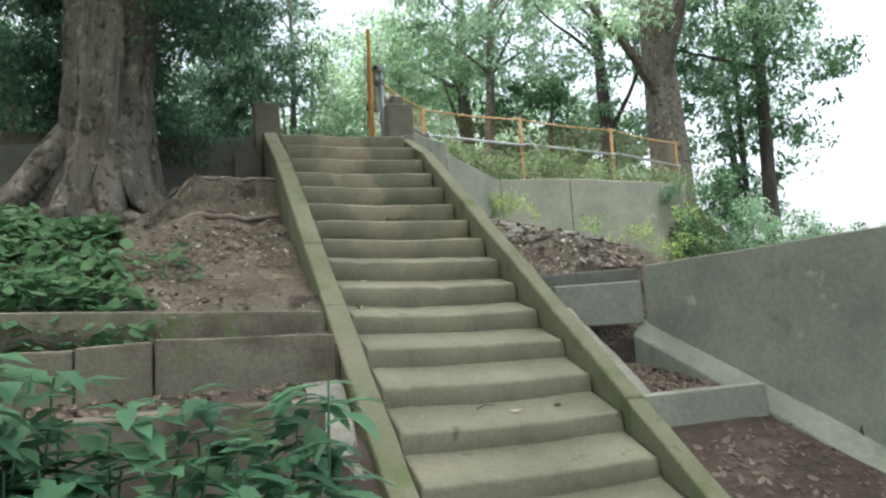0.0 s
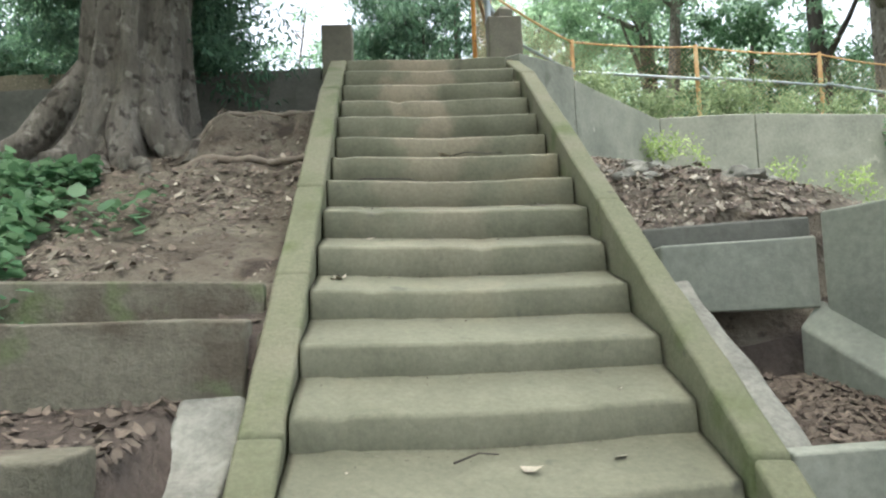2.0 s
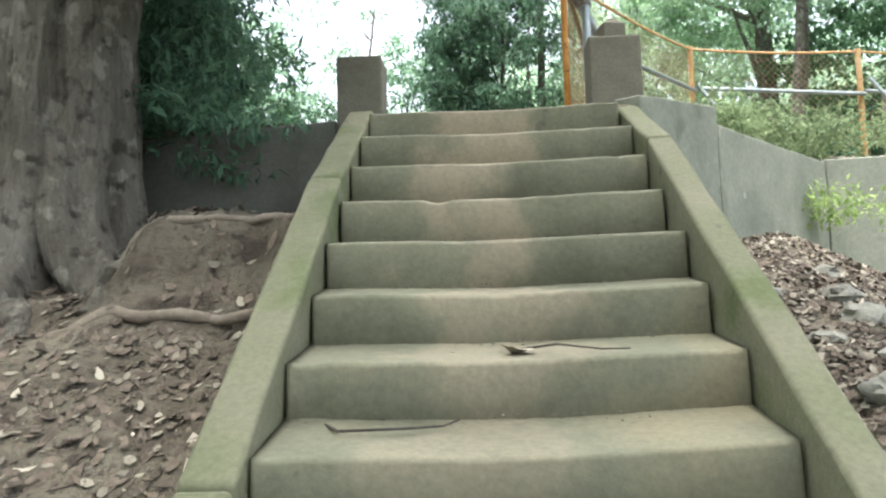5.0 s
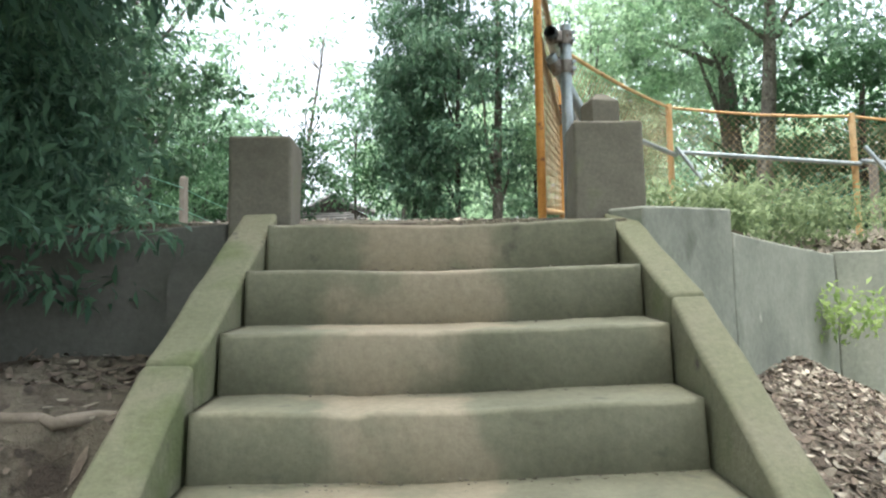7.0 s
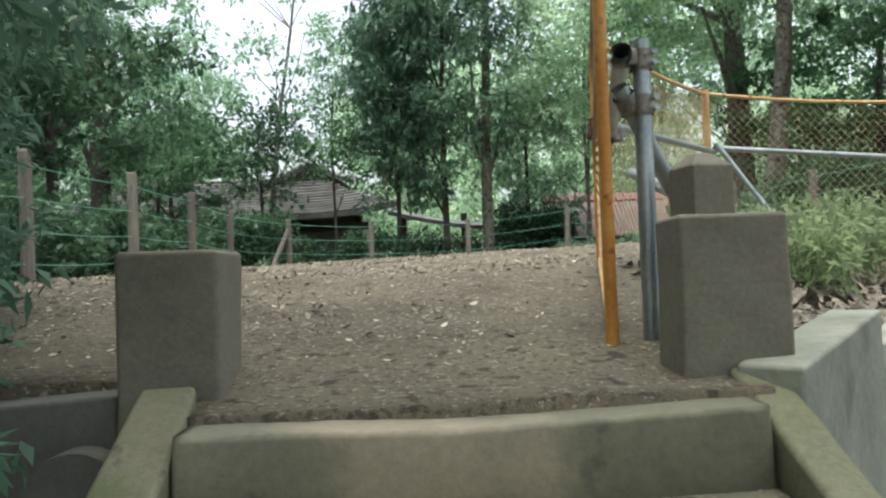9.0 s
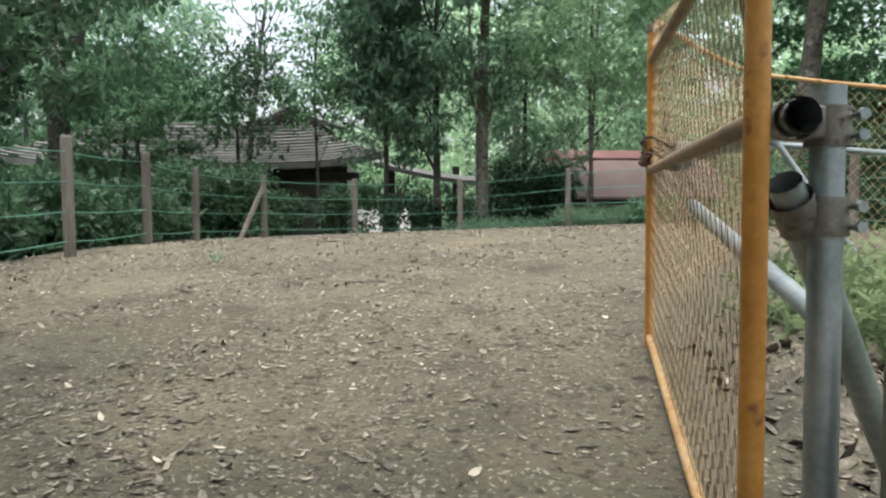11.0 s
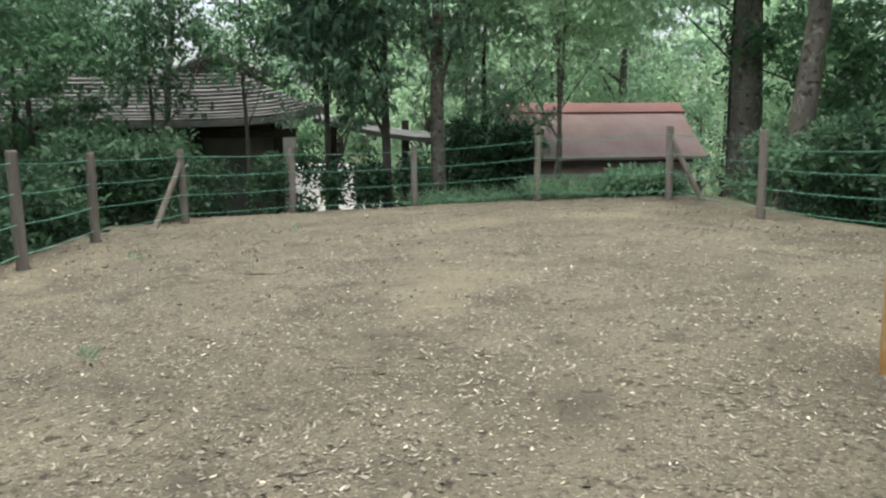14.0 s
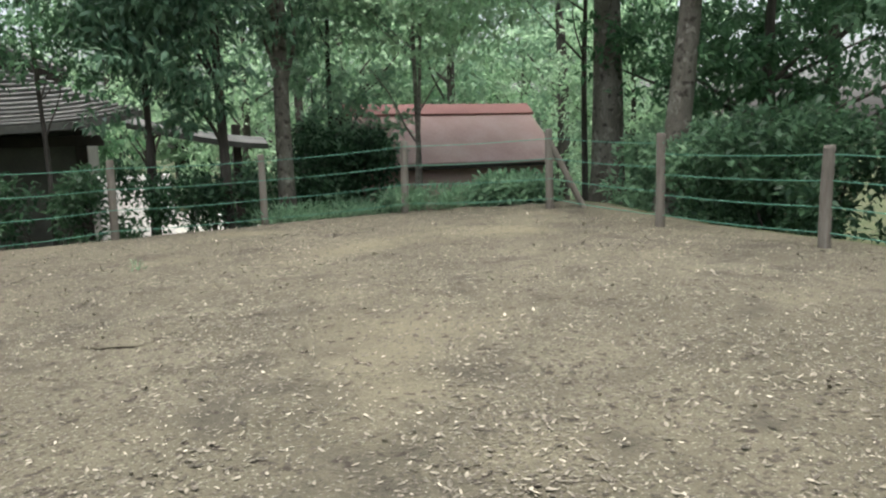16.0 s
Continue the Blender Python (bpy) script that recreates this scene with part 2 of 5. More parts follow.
LEAF_LIGHT = leaf_material("light_leaves", (0.114, 0.205, 0.119), (0.270, 0.411, 0.246), 0.55, 0.55)
LEAF_HEDGE = leaf_material("hedge_leaves", (0.016, 0.046, 0.024), (0.052, 0.115, 0.056), 0.5, 0.3)
LEAF_GLOSS = leaf_material("glossy_leaves", (0.039, 0.098, 0.058), (0.130, 0.234, 0.143), 0.35, 0.25)
LEAF_IVY = leaf_material("ivy_leaves", (0.028, 0.088, 0.040), (0.085, 0.19, 0.085), 0.5, 0.3)
LEAF_YELLOW = leaf_material("yellow_green_leaves", (0.09, 0.16, 0.04), (0.20, 0.30, 0.08), 0.55, 0.5)
LEAF_BROWN = leaf_material("dry_weeds", (0.065, 0.105, 0.045), (0.14, 0.205, 0.09), 0.6, 0.4)
CONIFER = leaf_material("conifer_needles", (0.026, 0.071, 0.048), (0.090, 0.188, 0.109), 0.65, 0.25)
LEAF_BROAD = leaf_material("broad_leaves", (0.035, 0.105, 0.056), (0.098, 0.224, 0.119), 0.45, 0.3)


# ---- building helpers ----
def origin(ob):
    p = Vector((0, 0, 0))
    while ob is not None:
        p = p + ob.location
        ob = ob.parent
    return p


def weighted_normals(me):
    """Vertex normals weighted by face area, so that flat faces stay flat and bevels read as rounded edges."""
    n = len(me.vertices)
    total = np.zeros((n, 3))
    for p in me.polygons:
        w = np.array(p.normal) * p.area
        for i in p.vertices:
            total[i] += w
    total /= np.linalg.norm(total, axis=1)[:, None] + 1e-12
    me.normals_split_custom_set_from_vertices([tuple(v) for v in total])


def part(name, bm, mat, parent=None, label="", smooth=False):
    """One mesh object from a bmesh in world metres, under a thing or a part."""
    me = bpy.data.meshes.new(name)
    if parent is not None:
        bmesh.ops.translate(bm, verts=bm.verts, vec=-origin(parent))
    bm.to_mesh(me)
    bm.free()
    if smooth:
        me.polygons.foreach_set("use_smooth", [True] * len(me.polygons))
        if smooth == "stone":
            weighted_normals(me)
        else:
            me.set_sharp_from_angle(angle=radians(48))
    me.materials.append(mat)
    ob = new(name, me)
    ob.parent = parent
    if label:
        tagged(ob, label)
    return ob


def np_mesh(name, verts, faces, mat, parent=None, smooth=False):
    """A mesh object from arrays: verts (n, 3) in world metres, faces (m, k)."""
    verts = np.asarray(verts, dtype=np.float32)
    faces = np.asarray(faces, dtype=np.int32)
    if parent is not None:
        verts = verts - np.array(origin(parent), dtype=np.float32)
    me = bpy.data.meshes.new(name)
    m, k = faces.shape
    me.vertices.add(len(verts))
    me.vertices.foreach_set("co", verts.ravel())
    me.loops.add(m * k)
    me.loops.foreach_set("vertex_index", faces.ravel())
    me.polygons.add(m)
    me.polygons.foreach_set("loop_start", np.arange(0, m * k, k, dtype=np.int32))
    me.polygons.foreach_set("loop_total", np.full(m, k, dtype=np.int32))
    if smooth:
        me.polygons.foreach_set("use_smooth", np.ones(m, dtype=bool))
    me.update(calc_edges=True)
    me.materials.append(mat)
    ob = new(name, me)
    ob.parent = parent
    return ob


def thing(name, loc, label, category, group="", kind=""):
    ob = new(name)
    ob.empty_display_size = 0.1
    ob.location = loc
    return tagged(ob, label, category, group, kind)


def add_box(bm, x0, x1, y0, y1, z0, z1, bevel=0.0, seg=1, turn=None, at=None):
    made = bmesh.ops.create_cube(bm, size=1)["verts"]
    for v in made:
        v.co = Vector((x0 + (v.co.x + 0.5) * (x1 - x0), y0 + (v.co.y + 0.5) * (y1 - y0), z0 + (v.co.z + 0.5) * (z1 - z0)))
    if bevel:
        edges = list({e for v in made for e in v.link_edges})
        out = bmesh.ops.bevel(bm, geom=edges, offset=bevel, segments=seg, profile=0.5, affect="EDGES")
        made = list({v for f in out["faces"] for v in f.verts} | {v for v in made if v.is_valid})
    if turn is not None:
        bmesh.ops.rotate(bm, verts=made, cent=at, matrix=turn)
    return made


def rough_up(bm, amount, scale, cuts=0.12):
    """Cut long edges and push the vertices about, for worn stone."""
    for _ in range(5):
        long = [e for e in bm.edges if e.calc_length() > cuts]
        if not long or len(bm.verts) > 6000:
            break
        bmesh.ops.subdivide_edges(bm, edges=long, cuts=1, use_grid_fill=True)
    for v in bm.verts:
        v.co += noise.noise_vector(v.co * scale) * amount


def add_tube(bm, pts, radii, sides=8, cap=True):
    """A tube through points, with a radius at each."""
    pts = [Vector(p) for p in pts]
    rings = []
    side = None
    for i, p in enumerate(pts):
        d = (pts[min(i + 1, len(pts) - 1)] - pts[max(i - 1, 0)]).normalized()
        if side is None:
            side = d.orthogonal().normalized()
        side = (side - d * side.dot(d)).normalized()
        up = d.cross(side)
        r = radii[i] if hasattr(radii, "__len__") else radii
        rings.append([bm.verts.new(p + (side * math.cos(2 * math.pi * k / sides) + up * math.sin(2 * math.pi * k / sides)) * r) for k in range(sides)])
    for a, b in zip(rings, rings[1:]):
        for k in range(sides):
            bm.faces.new((a[k], a[(k + 1) % sides], b[(k + 1) % sides], b[k]))
    if cap:
        bm.faces.new(rings[0][::-1])
        bm.faces.new(rings[-1])
    return [v for ring in rings for v in ring]


def leaves(rng, centres, spread, per, size, droop=0.3, aspect=0.45):
    """Leaf quads round clump centres: verts and faces."""
    c = np.repeat(np.asarray(centres, dtype=float), per, axis=0)
    n = len(c)
    off = rng.normal(size=(n, 3))
    off /= np.linalg.norm(off, axis=1)[:, None] + 1e-9
    sp = np.asarray(spread, dtype=float)
    sp = np.repeat(sp, per, axis=0) if sp.ndim == 2 else sp
    p = c + off * rng.random((n, 1)) ** 0.5 * sp
    d = rng.normal(size=(n, 3)) + off * 0.8
    d[:, 2] -= droop * 2
    d /= np.linalg.norm(d, axis=1)[:, None]
    s = np.cross(d, rng.normal(size=(n, 3)) * 0.6 + np.array([0, 0, 1.0]))
    s /= np.linalg.norm(s, axis=1)[:, None] + 1e-9
    up = np.cross(s, d)
    ln = size * (0.6 + 0.8 * rng.random((n, 1)))
    w = ln * aspect
    a = p
    b = p + d * ln * 0.45 + s * w * 0.5 + up * ln * 0.08
    t = p + d * ln
    e = p + d * ln * 0.45 - s * w * 0.5 + up * ln * 0.08
    v = np.stack([a, b, t, e], axis=1).reshape(-1, 3)
    f = np.arange(4 * n).reshape(n, 4)
    return v, f


def sprays(rng, centres, spread, per, size, droop=0.3, aspect=0.45, twigs=6):
    """Leaves set in flat sprays round clump centres, so that the crown has masses and gaps."""
    c = np.repeat(np.asarray(centres, dtype=float), twigs, axis=0)
    sp = np.repeat(np.asarray(spread, dtype=float), twigs, axis=0)
    off = rng.normal(size=c.shape)
    off /= np.linalg.norm(off, axis=1)[:, None] + 1e-9
    c = c + off * rng.random((len(c), 1)) ** 0.4 * sp
    flat = sp * np.array([0.52, 0.52, 0.20])
    return leaves(rng, c, flat, max(1, int(per / twigs)), size, droop, aspect)


def flat_leaves(rng, x, y, z, size, tilt=0.35, aspect=0.55, curl=0.25):
    """Fallen leaves lying on a surface: six-cornered, slightly curled."""
    n = len(x)
    a = rng.random(n) * 6.283
    d = np.stack([np.cos(a), np.sin(a), rng.normal(size=n) * tilt], axis=1)
    s = np.stack([-np.sin(a), np.cos(a), rng.normal(size=n) * tilt], axis=1)
    ln = (size * (0.45 + 1.1 * rng.random(n) ** 1.6))[:, None]
    w = ln * aspect * (0.7 + 0.6 * rng.random((n, 1)))
    c = np.stack([x, y, z], axis=1)
    up = np.array([0, 0, 1.0]) * ln * (curl * rng.random((n, 1)) - 0.02)
    rows = [c - d * ln * 0.5 + up, c - d * ln * 0.15 + s * w * 0.45, c + d * ln * 0.25 + s * w * 0.4, c + d * ln * 0.5 + up, c + d * ln * 0.25 - s * w * 0.4 + up * 0.5, c - d * ln * 0.15 - s * w * 0.45 + up * 0.5]
    v = np.stack(rows, axis=1).reshape(-1, 3)
    return v, np.arange(6 * n).reshape(n, 6)


# ---- ground ----
def field_height(x, y):
    base = np.interp(y, [7.1, 7.6, 9.4, 12, 15, 20.6, 24, 32, 60, 400], [2.9, 2.97, 3.24, 3.42, 3.5, 3.42, 2.5, 2.2, 1.5, -2])
    tilt = 0.032 * np.clip(x - 4.5, -4.5, 4.5) * np.clip((y - 8) / 4, 0, 1)
    fall = -0.3 * np.clip(0.2 - x, 0, 4) - 0.25 * np.clip(x - 9.2, 0, 6)
    dip = -0.12 * np.clip((x - 6.5) / 2.2, 0, 1) * np.clip((19 - y) / 2, 0, 1) * np.clip((y - 11.5) / 2, 0, 1)
    return base + tilt + fall + dip


def wing_line(x):
    """The middle line of the upper retaining wall right of the stairs."""
    return np.interp(x, [4.375, 4.99, 6.40, 7.6, 9.6, 11.5], [7.294, 7.964, 9.68, 9.74, 9.8, 9.8])


def ground_height(x, y):
    x, y = np.asarray(x, dtype=float), np.asarray(y, dtype=float)
    yl = y + np.where(y > 5.6, 0.02 * np.sin(x * 9) + 0.015 * np.sin(x * 23 + 1), 0)
    left = np.interp(yl, [3.0, 3.04, 3.79, 3.84, 4.12, 4.17, 5.0, 5.9, 6.22, 6.42, 7.38], [-0.6, 0.5, 0.6, 0.80, 0.86, 0.98, 1.35, 1.78, 2.0, 2.28, 2.42])
    under_tree = np.interp(y, [5.9, 6.4, 7.38], [1.74, 1.92, 2.40])
    k = np.clip((x - 1.93) / 0.25, 0, 1)
    left = np.where(y > 5.9, left * k + under_tree * (1 - k), left)
    left = left - 0.08 * np.clip(1.0 - x, 0, 3) * np.clip((y - 4.2) / 2, 0, 1)
    left = np.where((x > 2.66) & (y < 3.79), np.interp(y, [1.8, 3.2, 3.79], [-0.55, 0.3, 0.55]), left)
    mid = np.interp(y, [1.9, 7.1], [-0.62, 2.5])
    right = np.interp(y, [1.0, 2.4, 3.35, 3.385, 4.2, 4.47, 4.52, 5.0, 6.5, 8.6, 9.6], [-0.6, -0.2, 0.25, 0.34, 0.55, 0.6, 1.12, 1.38, 1.72, 2.3, 2.42])
    right = np.where(y > 4.35, right + 0.12 * np.exp(-((x - 5.0) / 0.5) ** 2) - 0.45 * np.clip(x - 5.7, 0, 2.5), right)
    right = np.where((x > 5.19 + 0.33 * (4.24 - y)) & (y < 4.3), 0.75, right)
    upper = field_height(x, y)
    upper = np.where(x > 4.6, np.minimum(upper, 2.97 + 0.22 * np.clip(y - wing_line(x), 0, 9)), upper)
    out = np.where(x < 2.884, left, np.where(x < 4.38, mid, right))
    edge = np.where(x < 2.884, 7.52, np.where(x < 4.38, 7.25, wing_line(x)))
    out = np.where(y > edge, upper, out)
    far_right = np.interp(y, [4, 9, 14], [0.4, 1.2, 2.2])
    return np.where((x > 9.6) & (y < 14), np.minimum(out, far_right + (out - far_right) * np.clip(1 - (x - 9.6) / 2, 0, 1)), out)


def surface(x, y):
    """Ground height with its unevenness."""
    x, y = np.asarray(x, dtype=float), np.asarray(y, dtype=float)
    g = ground_height(x, y)
    b = np.array([noise.fractal(Vector((p * 1.3, q * 1.3, 0)), 1.0, 2.0, 4) for p, q in zip(x.ravel(), y.ravel())]).reshape(x.shape)
    f = np.array([noise.fractal(Vector((p * 5, q * 5, 3)), 1.0, 2.0, 3) for p, q in zip(x.ravel(), y.ravel())]).reshape(x.shape)
    slope = ((x < 2.9) | (x > 4.5)) & (y > 4.2) & (y < 7.3)
    return g + b * np.where(slope, 0.05, 0.012) + f * np.where(slope, 0.05, 0.006)


def build_ground():
    xs = np.unique(np.round(np.concatenate([np.linspace(-400, -12, 14), np.linspace(-12, -2, 22), np.arange(-2, 9.4, 0.08), [2.879, 2.889, 4.375, 4.385], np.linspace(9.4, 22, 26), np.linspace(22, 400, 14)]), 4))
    ys = np.unique(np.round(np.concatenate([np.linspace(-300, -6, 10), np.linspace(-6, 0.6, 14), np.arange(0.6, 12, 0.06), np.linspace(12, 26, 80), np.linspace(26, 60, 20), np.linspace(60, 500, 12)]), 4))
    gx, gy = np.meshgrid(xs, ys)
    gz = surface(gx, gy)
    nx, ny = len(xs), len(ys)
    i = np.arange((ny - 1) * nx).reshape(ny - 1, nx)[:, :-1].ravel()
    faces = np.stack([i, i + 1, i + 1 + nx, i + nx], axis=1)
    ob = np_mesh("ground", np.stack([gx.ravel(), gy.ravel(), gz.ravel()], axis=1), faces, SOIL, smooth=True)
    for m in (SLOPE, DARKSOIL, FOREST, SUNLIT_GROUND):
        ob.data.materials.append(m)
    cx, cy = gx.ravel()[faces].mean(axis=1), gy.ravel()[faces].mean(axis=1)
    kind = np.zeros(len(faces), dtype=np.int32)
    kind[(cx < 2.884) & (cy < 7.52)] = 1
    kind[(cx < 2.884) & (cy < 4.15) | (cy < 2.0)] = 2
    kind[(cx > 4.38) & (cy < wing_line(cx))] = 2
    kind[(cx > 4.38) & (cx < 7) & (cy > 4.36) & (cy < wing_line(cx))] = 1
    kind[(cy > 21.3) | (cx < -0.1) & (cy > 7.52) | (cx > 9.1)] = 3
    # sunlit patch painted on the ground past the fence
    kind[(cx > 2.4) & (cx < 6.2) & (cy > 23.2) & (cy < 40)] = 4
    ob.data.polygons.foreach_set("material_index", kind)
    return tagged(ob, "bare brown soil with fallen leaves on a slope and field", "ground", kind="structure")


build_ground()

# ---- stairs ----
NOSE = [2.08, 2.37, 2.67, 2.965, 3.262, 3.571, 3.865, 4.21, 4.528, 4.813, 5.08, 5.406, 5.74, 5.98, 6.272, 6.536, 6.816, 7.127]
RISE, Z0 = 0.1955, -0.419
STAIR_L, STAIR_R = 3.020, 4.316
LEAN_BACK = 0.018


def riser_height(i):
    """Visible height of a riser: dirt and wear leave the lower ones shallow, with sloping treads."""
    return float(np.interp(i, [4, 6, 8, 13, 17], [0.097, 0.104, 0.126, 0.165, 0.172]))


def skew(i):
    """How far the right end of a step lies behind its left end."""
    return float(np.interp(i, [5, 7, 14, 17], [0.155, 0.148, 0.05, 0.02]))


def tilt(i):
    """How far the right end of a step lies above its left end."""
    return float(np.interp(i, [6, 14], [-0.018, 0.016]))


def nose(i):
    """Height of a step's front edge; the middle of the flight bulges a little."""
    return Z0 + RISE * i + float(np.interp(i, [5, 7, 10, 13, 15], [0, 0.008, 0.016, 0.008, 0]))


def tread_rise(i):
    """How far a tread climbs from its front edge to the riser behind it."""
    return nose(i + 1) - riser_height(i + 1) - nose(i)


def tread_z(i, x, y):
    """Height of the top of a tread."""
    u = (x - STAIR_L) / (STAIR_R - STAIR_L) - 0.5
    run = (NOSE[i + 1] if i + 1 < len(NOSE) else NOSE[i] + 0.3) - LEAN_BACK - NOSE[i]
    return nose(i) + tilt(i) * u + tread_rise(i) * min(1.0, max(0.0, (y - NOSE[i] - skew(i) * u) / run)) - 0.008


def build_stairs():
    stairs = thing("stairs", (3.66, 2.08, -0.6), "old stone stairs with worn, mossy treads and sloping kerbs", "stairs", kind="structure")
    rnd = random.Random(3)
    for i, y in enumerate(NOSE):
        z = nose(i)
        last = i + 1 == len(NOSE)
        back = y + 0.22 if last else NOSE[i + 1] + 0.1
        run = 0.22 if last else NOSE[i + 1] - LEAN_BACK - y
        bm = bmesh.new()
        add_box(bm, STAIR_L + 0.008, STAIR_R - 0.01, y, back, z - 0.3, z)
        top = [e for e in bm.edges if all(abs(v.co.y - y) < 1e-4 for v in e.verts) and max(v.co.z for v in e.verts) > z - 1e-4]
        bmesh.ops.bevel(bm, geom=top, offset=0.014, segments=3, profile=0.5, affect="EDGES")
        cuts = [e for e in bm.edges if abs(e.verts[0].co.x - e.verts[1].co.x) > 0.5]
        bmesh.ops.subdivide_edges(bm, edges=cuts, cuts=46)
        dip = rnd.uniform(0.006, 0.016)
        h = riser_height(i)
        for v in bm.verts:
            u = (v.co.x - STAIR_L) / (STAIR_R - STAIR_L)
            depth, fy = z - v.co.z, v.co.y - y
            if depth < 0.03:
                v.co.z += (0.0 if last else tread_rise(i)) * fy / run - dip * math.sin(math.pi * u) ** 2
                v.co.z += 0.004 * noise.noise(Vector((v.co.x * 3, i * 3.1, 0))) + 0.003 * noise.noise(Vector((v.co.x * 17, i * 3.1, fy * 20)))
            if fy < 0.05:
                v.co.y += 0.010 * noise.noise(Vector((v.co.x * 4, i * 7.3, v.co.z * 6))) + 0.005 * noise.noise(Vector((v.co.x * 21, i * 2.3, v.co.z * 20)))
                v.co.y -= LEAN_BACK * depth / h
            chip = noise.noise(Vector((v.co.x * 6, i * 5.7, 2)))
            if fy < 0.05 and depth < 0.03 and chip > 0.35:
                v.co.z -= 0.03 * (chip - 0.35)
                v.co.y += 0.04 * (chip - 0.35)
            v.co.y += skew(i) * (u - 0.5)
            v.co.z += tilt(i) * (u - 0.5)
        part("step", bm, STEP, stairs, smooth="stone")
    for x0, x1, joints in ((2.885, STAIR_L, (1.75, 2.6, 3.45, 4.225, 4.95, 6.34, 7.36)), (STAIR_R, 4.432, (1.75, 2.5, 3.3, 4.73, 6.6, 7.38))):
        for ya, yb in zip(joints, joints[1:]):
            bm = bmesh.new()
            lift = rnd.uniform(-0.003, 0.003)
            ya, yb = ya + 0.004, yb - 0.004
            vs = add_box(bm, x0, x1, ya, yb, 0, 1)
            for v in vs:
                line = Z0 + (min(v.co.y, 7.16) - NOSE[0]) * (RISE * 17 / (NOSE[-1] - NOSE[0])) + 0.045
                v.co.z = line + lift if v.co.z > 0.5 else line - 0.5
            bmesh.ops.bevel(bm, geom=bm.edges[:], offset=0.016, segments=3, profile=0.5, affect="EDGES")
            rough_up(bm, 0.007, 5.0, 0.14)
            part("curb_stone", bm, MOSSY, stairs, "sloping kerb stone green with moss", smooth="stone")


build_stairs()


def gate_pillar(x0, x1, y0, y1, z0, z1):
    bm = bmesh.new()
    add_box(bm, x0, x1, y0, y1, z0, z1, 0.014, 2)
    rough_up(bm, 0.006, 4.0, 0.1)
    return tagged(part("stone_pillar", bm, PILLAR, smooth="stone"), "short square stone pillar at the head of the stairs", "pillar", "pillars at the stair head")


gate_pillar(2.812, 3.064, 7.395, 7.66, 2.6, 3.30)
gate_pillar(4.205, 4.492, 7.385, 7.57, 2.6, 3.35)


# ---- retaining walls ----
def wall_run(name, pts, z0, tops, thick, mat, label, fall=0.0):
    """A wall along points (x, y), its panels separate parts; the thickness lies to the left of the way."""
    w = thing(name, (pts[0][0], pts[0][1], z0), label, "retaining wall", kind="structure")
    for i, (a, b) in enumerate(zip(pts, pts[1:])):
        d = Vector((b[0] - a[0], b[1] - a[1], 0))
        side = Vector((-d.y, d.x, 0)).normalized() * thick
        bm = bmesh.new()
        g = d.normalized() * 0.005
        a0, b0 = Vector((*a, 0)) + g, Vector((*b, 0)) - g
        vs = []
        for p, zt in ((a0, tops[i][0]), (b0, tops[i][1])):
            for q in (p, p + side):
                vs.append(bm.verts.new((q.x, q.y, z0)))
                vs.append(bm.verts.new((q.x, q.y, zt - (fall if q is p else 0.0))))
        for f in ((0, 4, 5, 1), (6, 2, 3, 7), (1, 5, 7, 3), (0, 2, 6, 4), (0, 1, 3, 2), (4, 6, 7, 5)):
            bm.faces.new([vs[k] for k in f])
        bmesh.ops.recalc_face_normals(bm, faces=bm.faces)
        bmesh.ops.bevel(bm, geom=bm.edges[:], offset=0.012, segments=2, profile=0.5, affect="EDGES")
        rough_up(bm, 0.008, 2.5, 0.25)
        part("panel", bm, mat, w, smooth="stone")
    return w


wall_run("wall_wing", [(4.435, 7.24), (5.05, 7.91), (6.45, 9.62), (7.6, 9.66), (9.7, 9.72)], 0.5, [(2.98, 3.06), (2.95, 3.0), (3.02, 3.06), (3.06, 3.02)], 0.16, CONCRETE, "weathered grey concrete retaining wall in panels")
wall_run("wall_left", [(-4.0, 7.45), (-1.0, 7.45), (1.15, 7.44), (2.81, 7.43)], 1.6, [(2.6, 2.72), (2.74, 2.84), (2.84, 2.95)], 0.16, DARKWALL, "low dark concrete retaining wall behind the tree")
wall_run("wall_right", [(6.47, 0.1), (5.64, 2.66), (5.11, 4.24)], -0.7, [(1.27, 1.26), (1.26, 1.22)], -0.16, CONCRETE, "tall plain grey concrete retaining wall")
wall_run("wall_ledge", [(6.33, 0.1), (5.51, 2.64), (4.99, 4.25)], -0.8, [(-0.75, 0.02), (0.02, 0.86)], -0.13, CONCRETE, "sloping concrete plinth at the foot of the wall", fall=0.11)
wall_run("wall_cross", [(4.44, 4.28), (5.1, 4.24)], 0.82, [(1.1, 1.12)], 0.14, CONCRETE, "short concrete cross wall above the leaf-filled bed")
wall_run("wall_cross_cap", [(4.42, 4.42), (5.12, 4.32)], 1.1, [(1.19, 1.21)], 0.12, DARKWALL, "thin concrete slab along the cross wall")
wall_run("wall_kerb", [(4.44, 3.32), (5.28, 3.34)], 0.1, [(0.43, 0.44)], 0.09, CONCRETE, "low concrete kerb holding a bed of leaves")
wall_run("wall_block", [(-1.5, 3.74), (0.55, 3.74), (1.59, 3.75), (1.95, 3.75), (2.86, 3.77)], 0.3, [(0.85, 0.86), (0.85, 0.85), (0.86, 0.87), (0.88, 0.86)], 0.15, EARTHSTONE, "low wall of weathered stone blocks")
wall_run("wall_upper_kerb", [(1.2, 4.0), (2.87, 4.12)], 0.7, [(1.06, 1.0)], 0.1, EARTHSTONE, "weathered stone kerb set into the dirt slope")
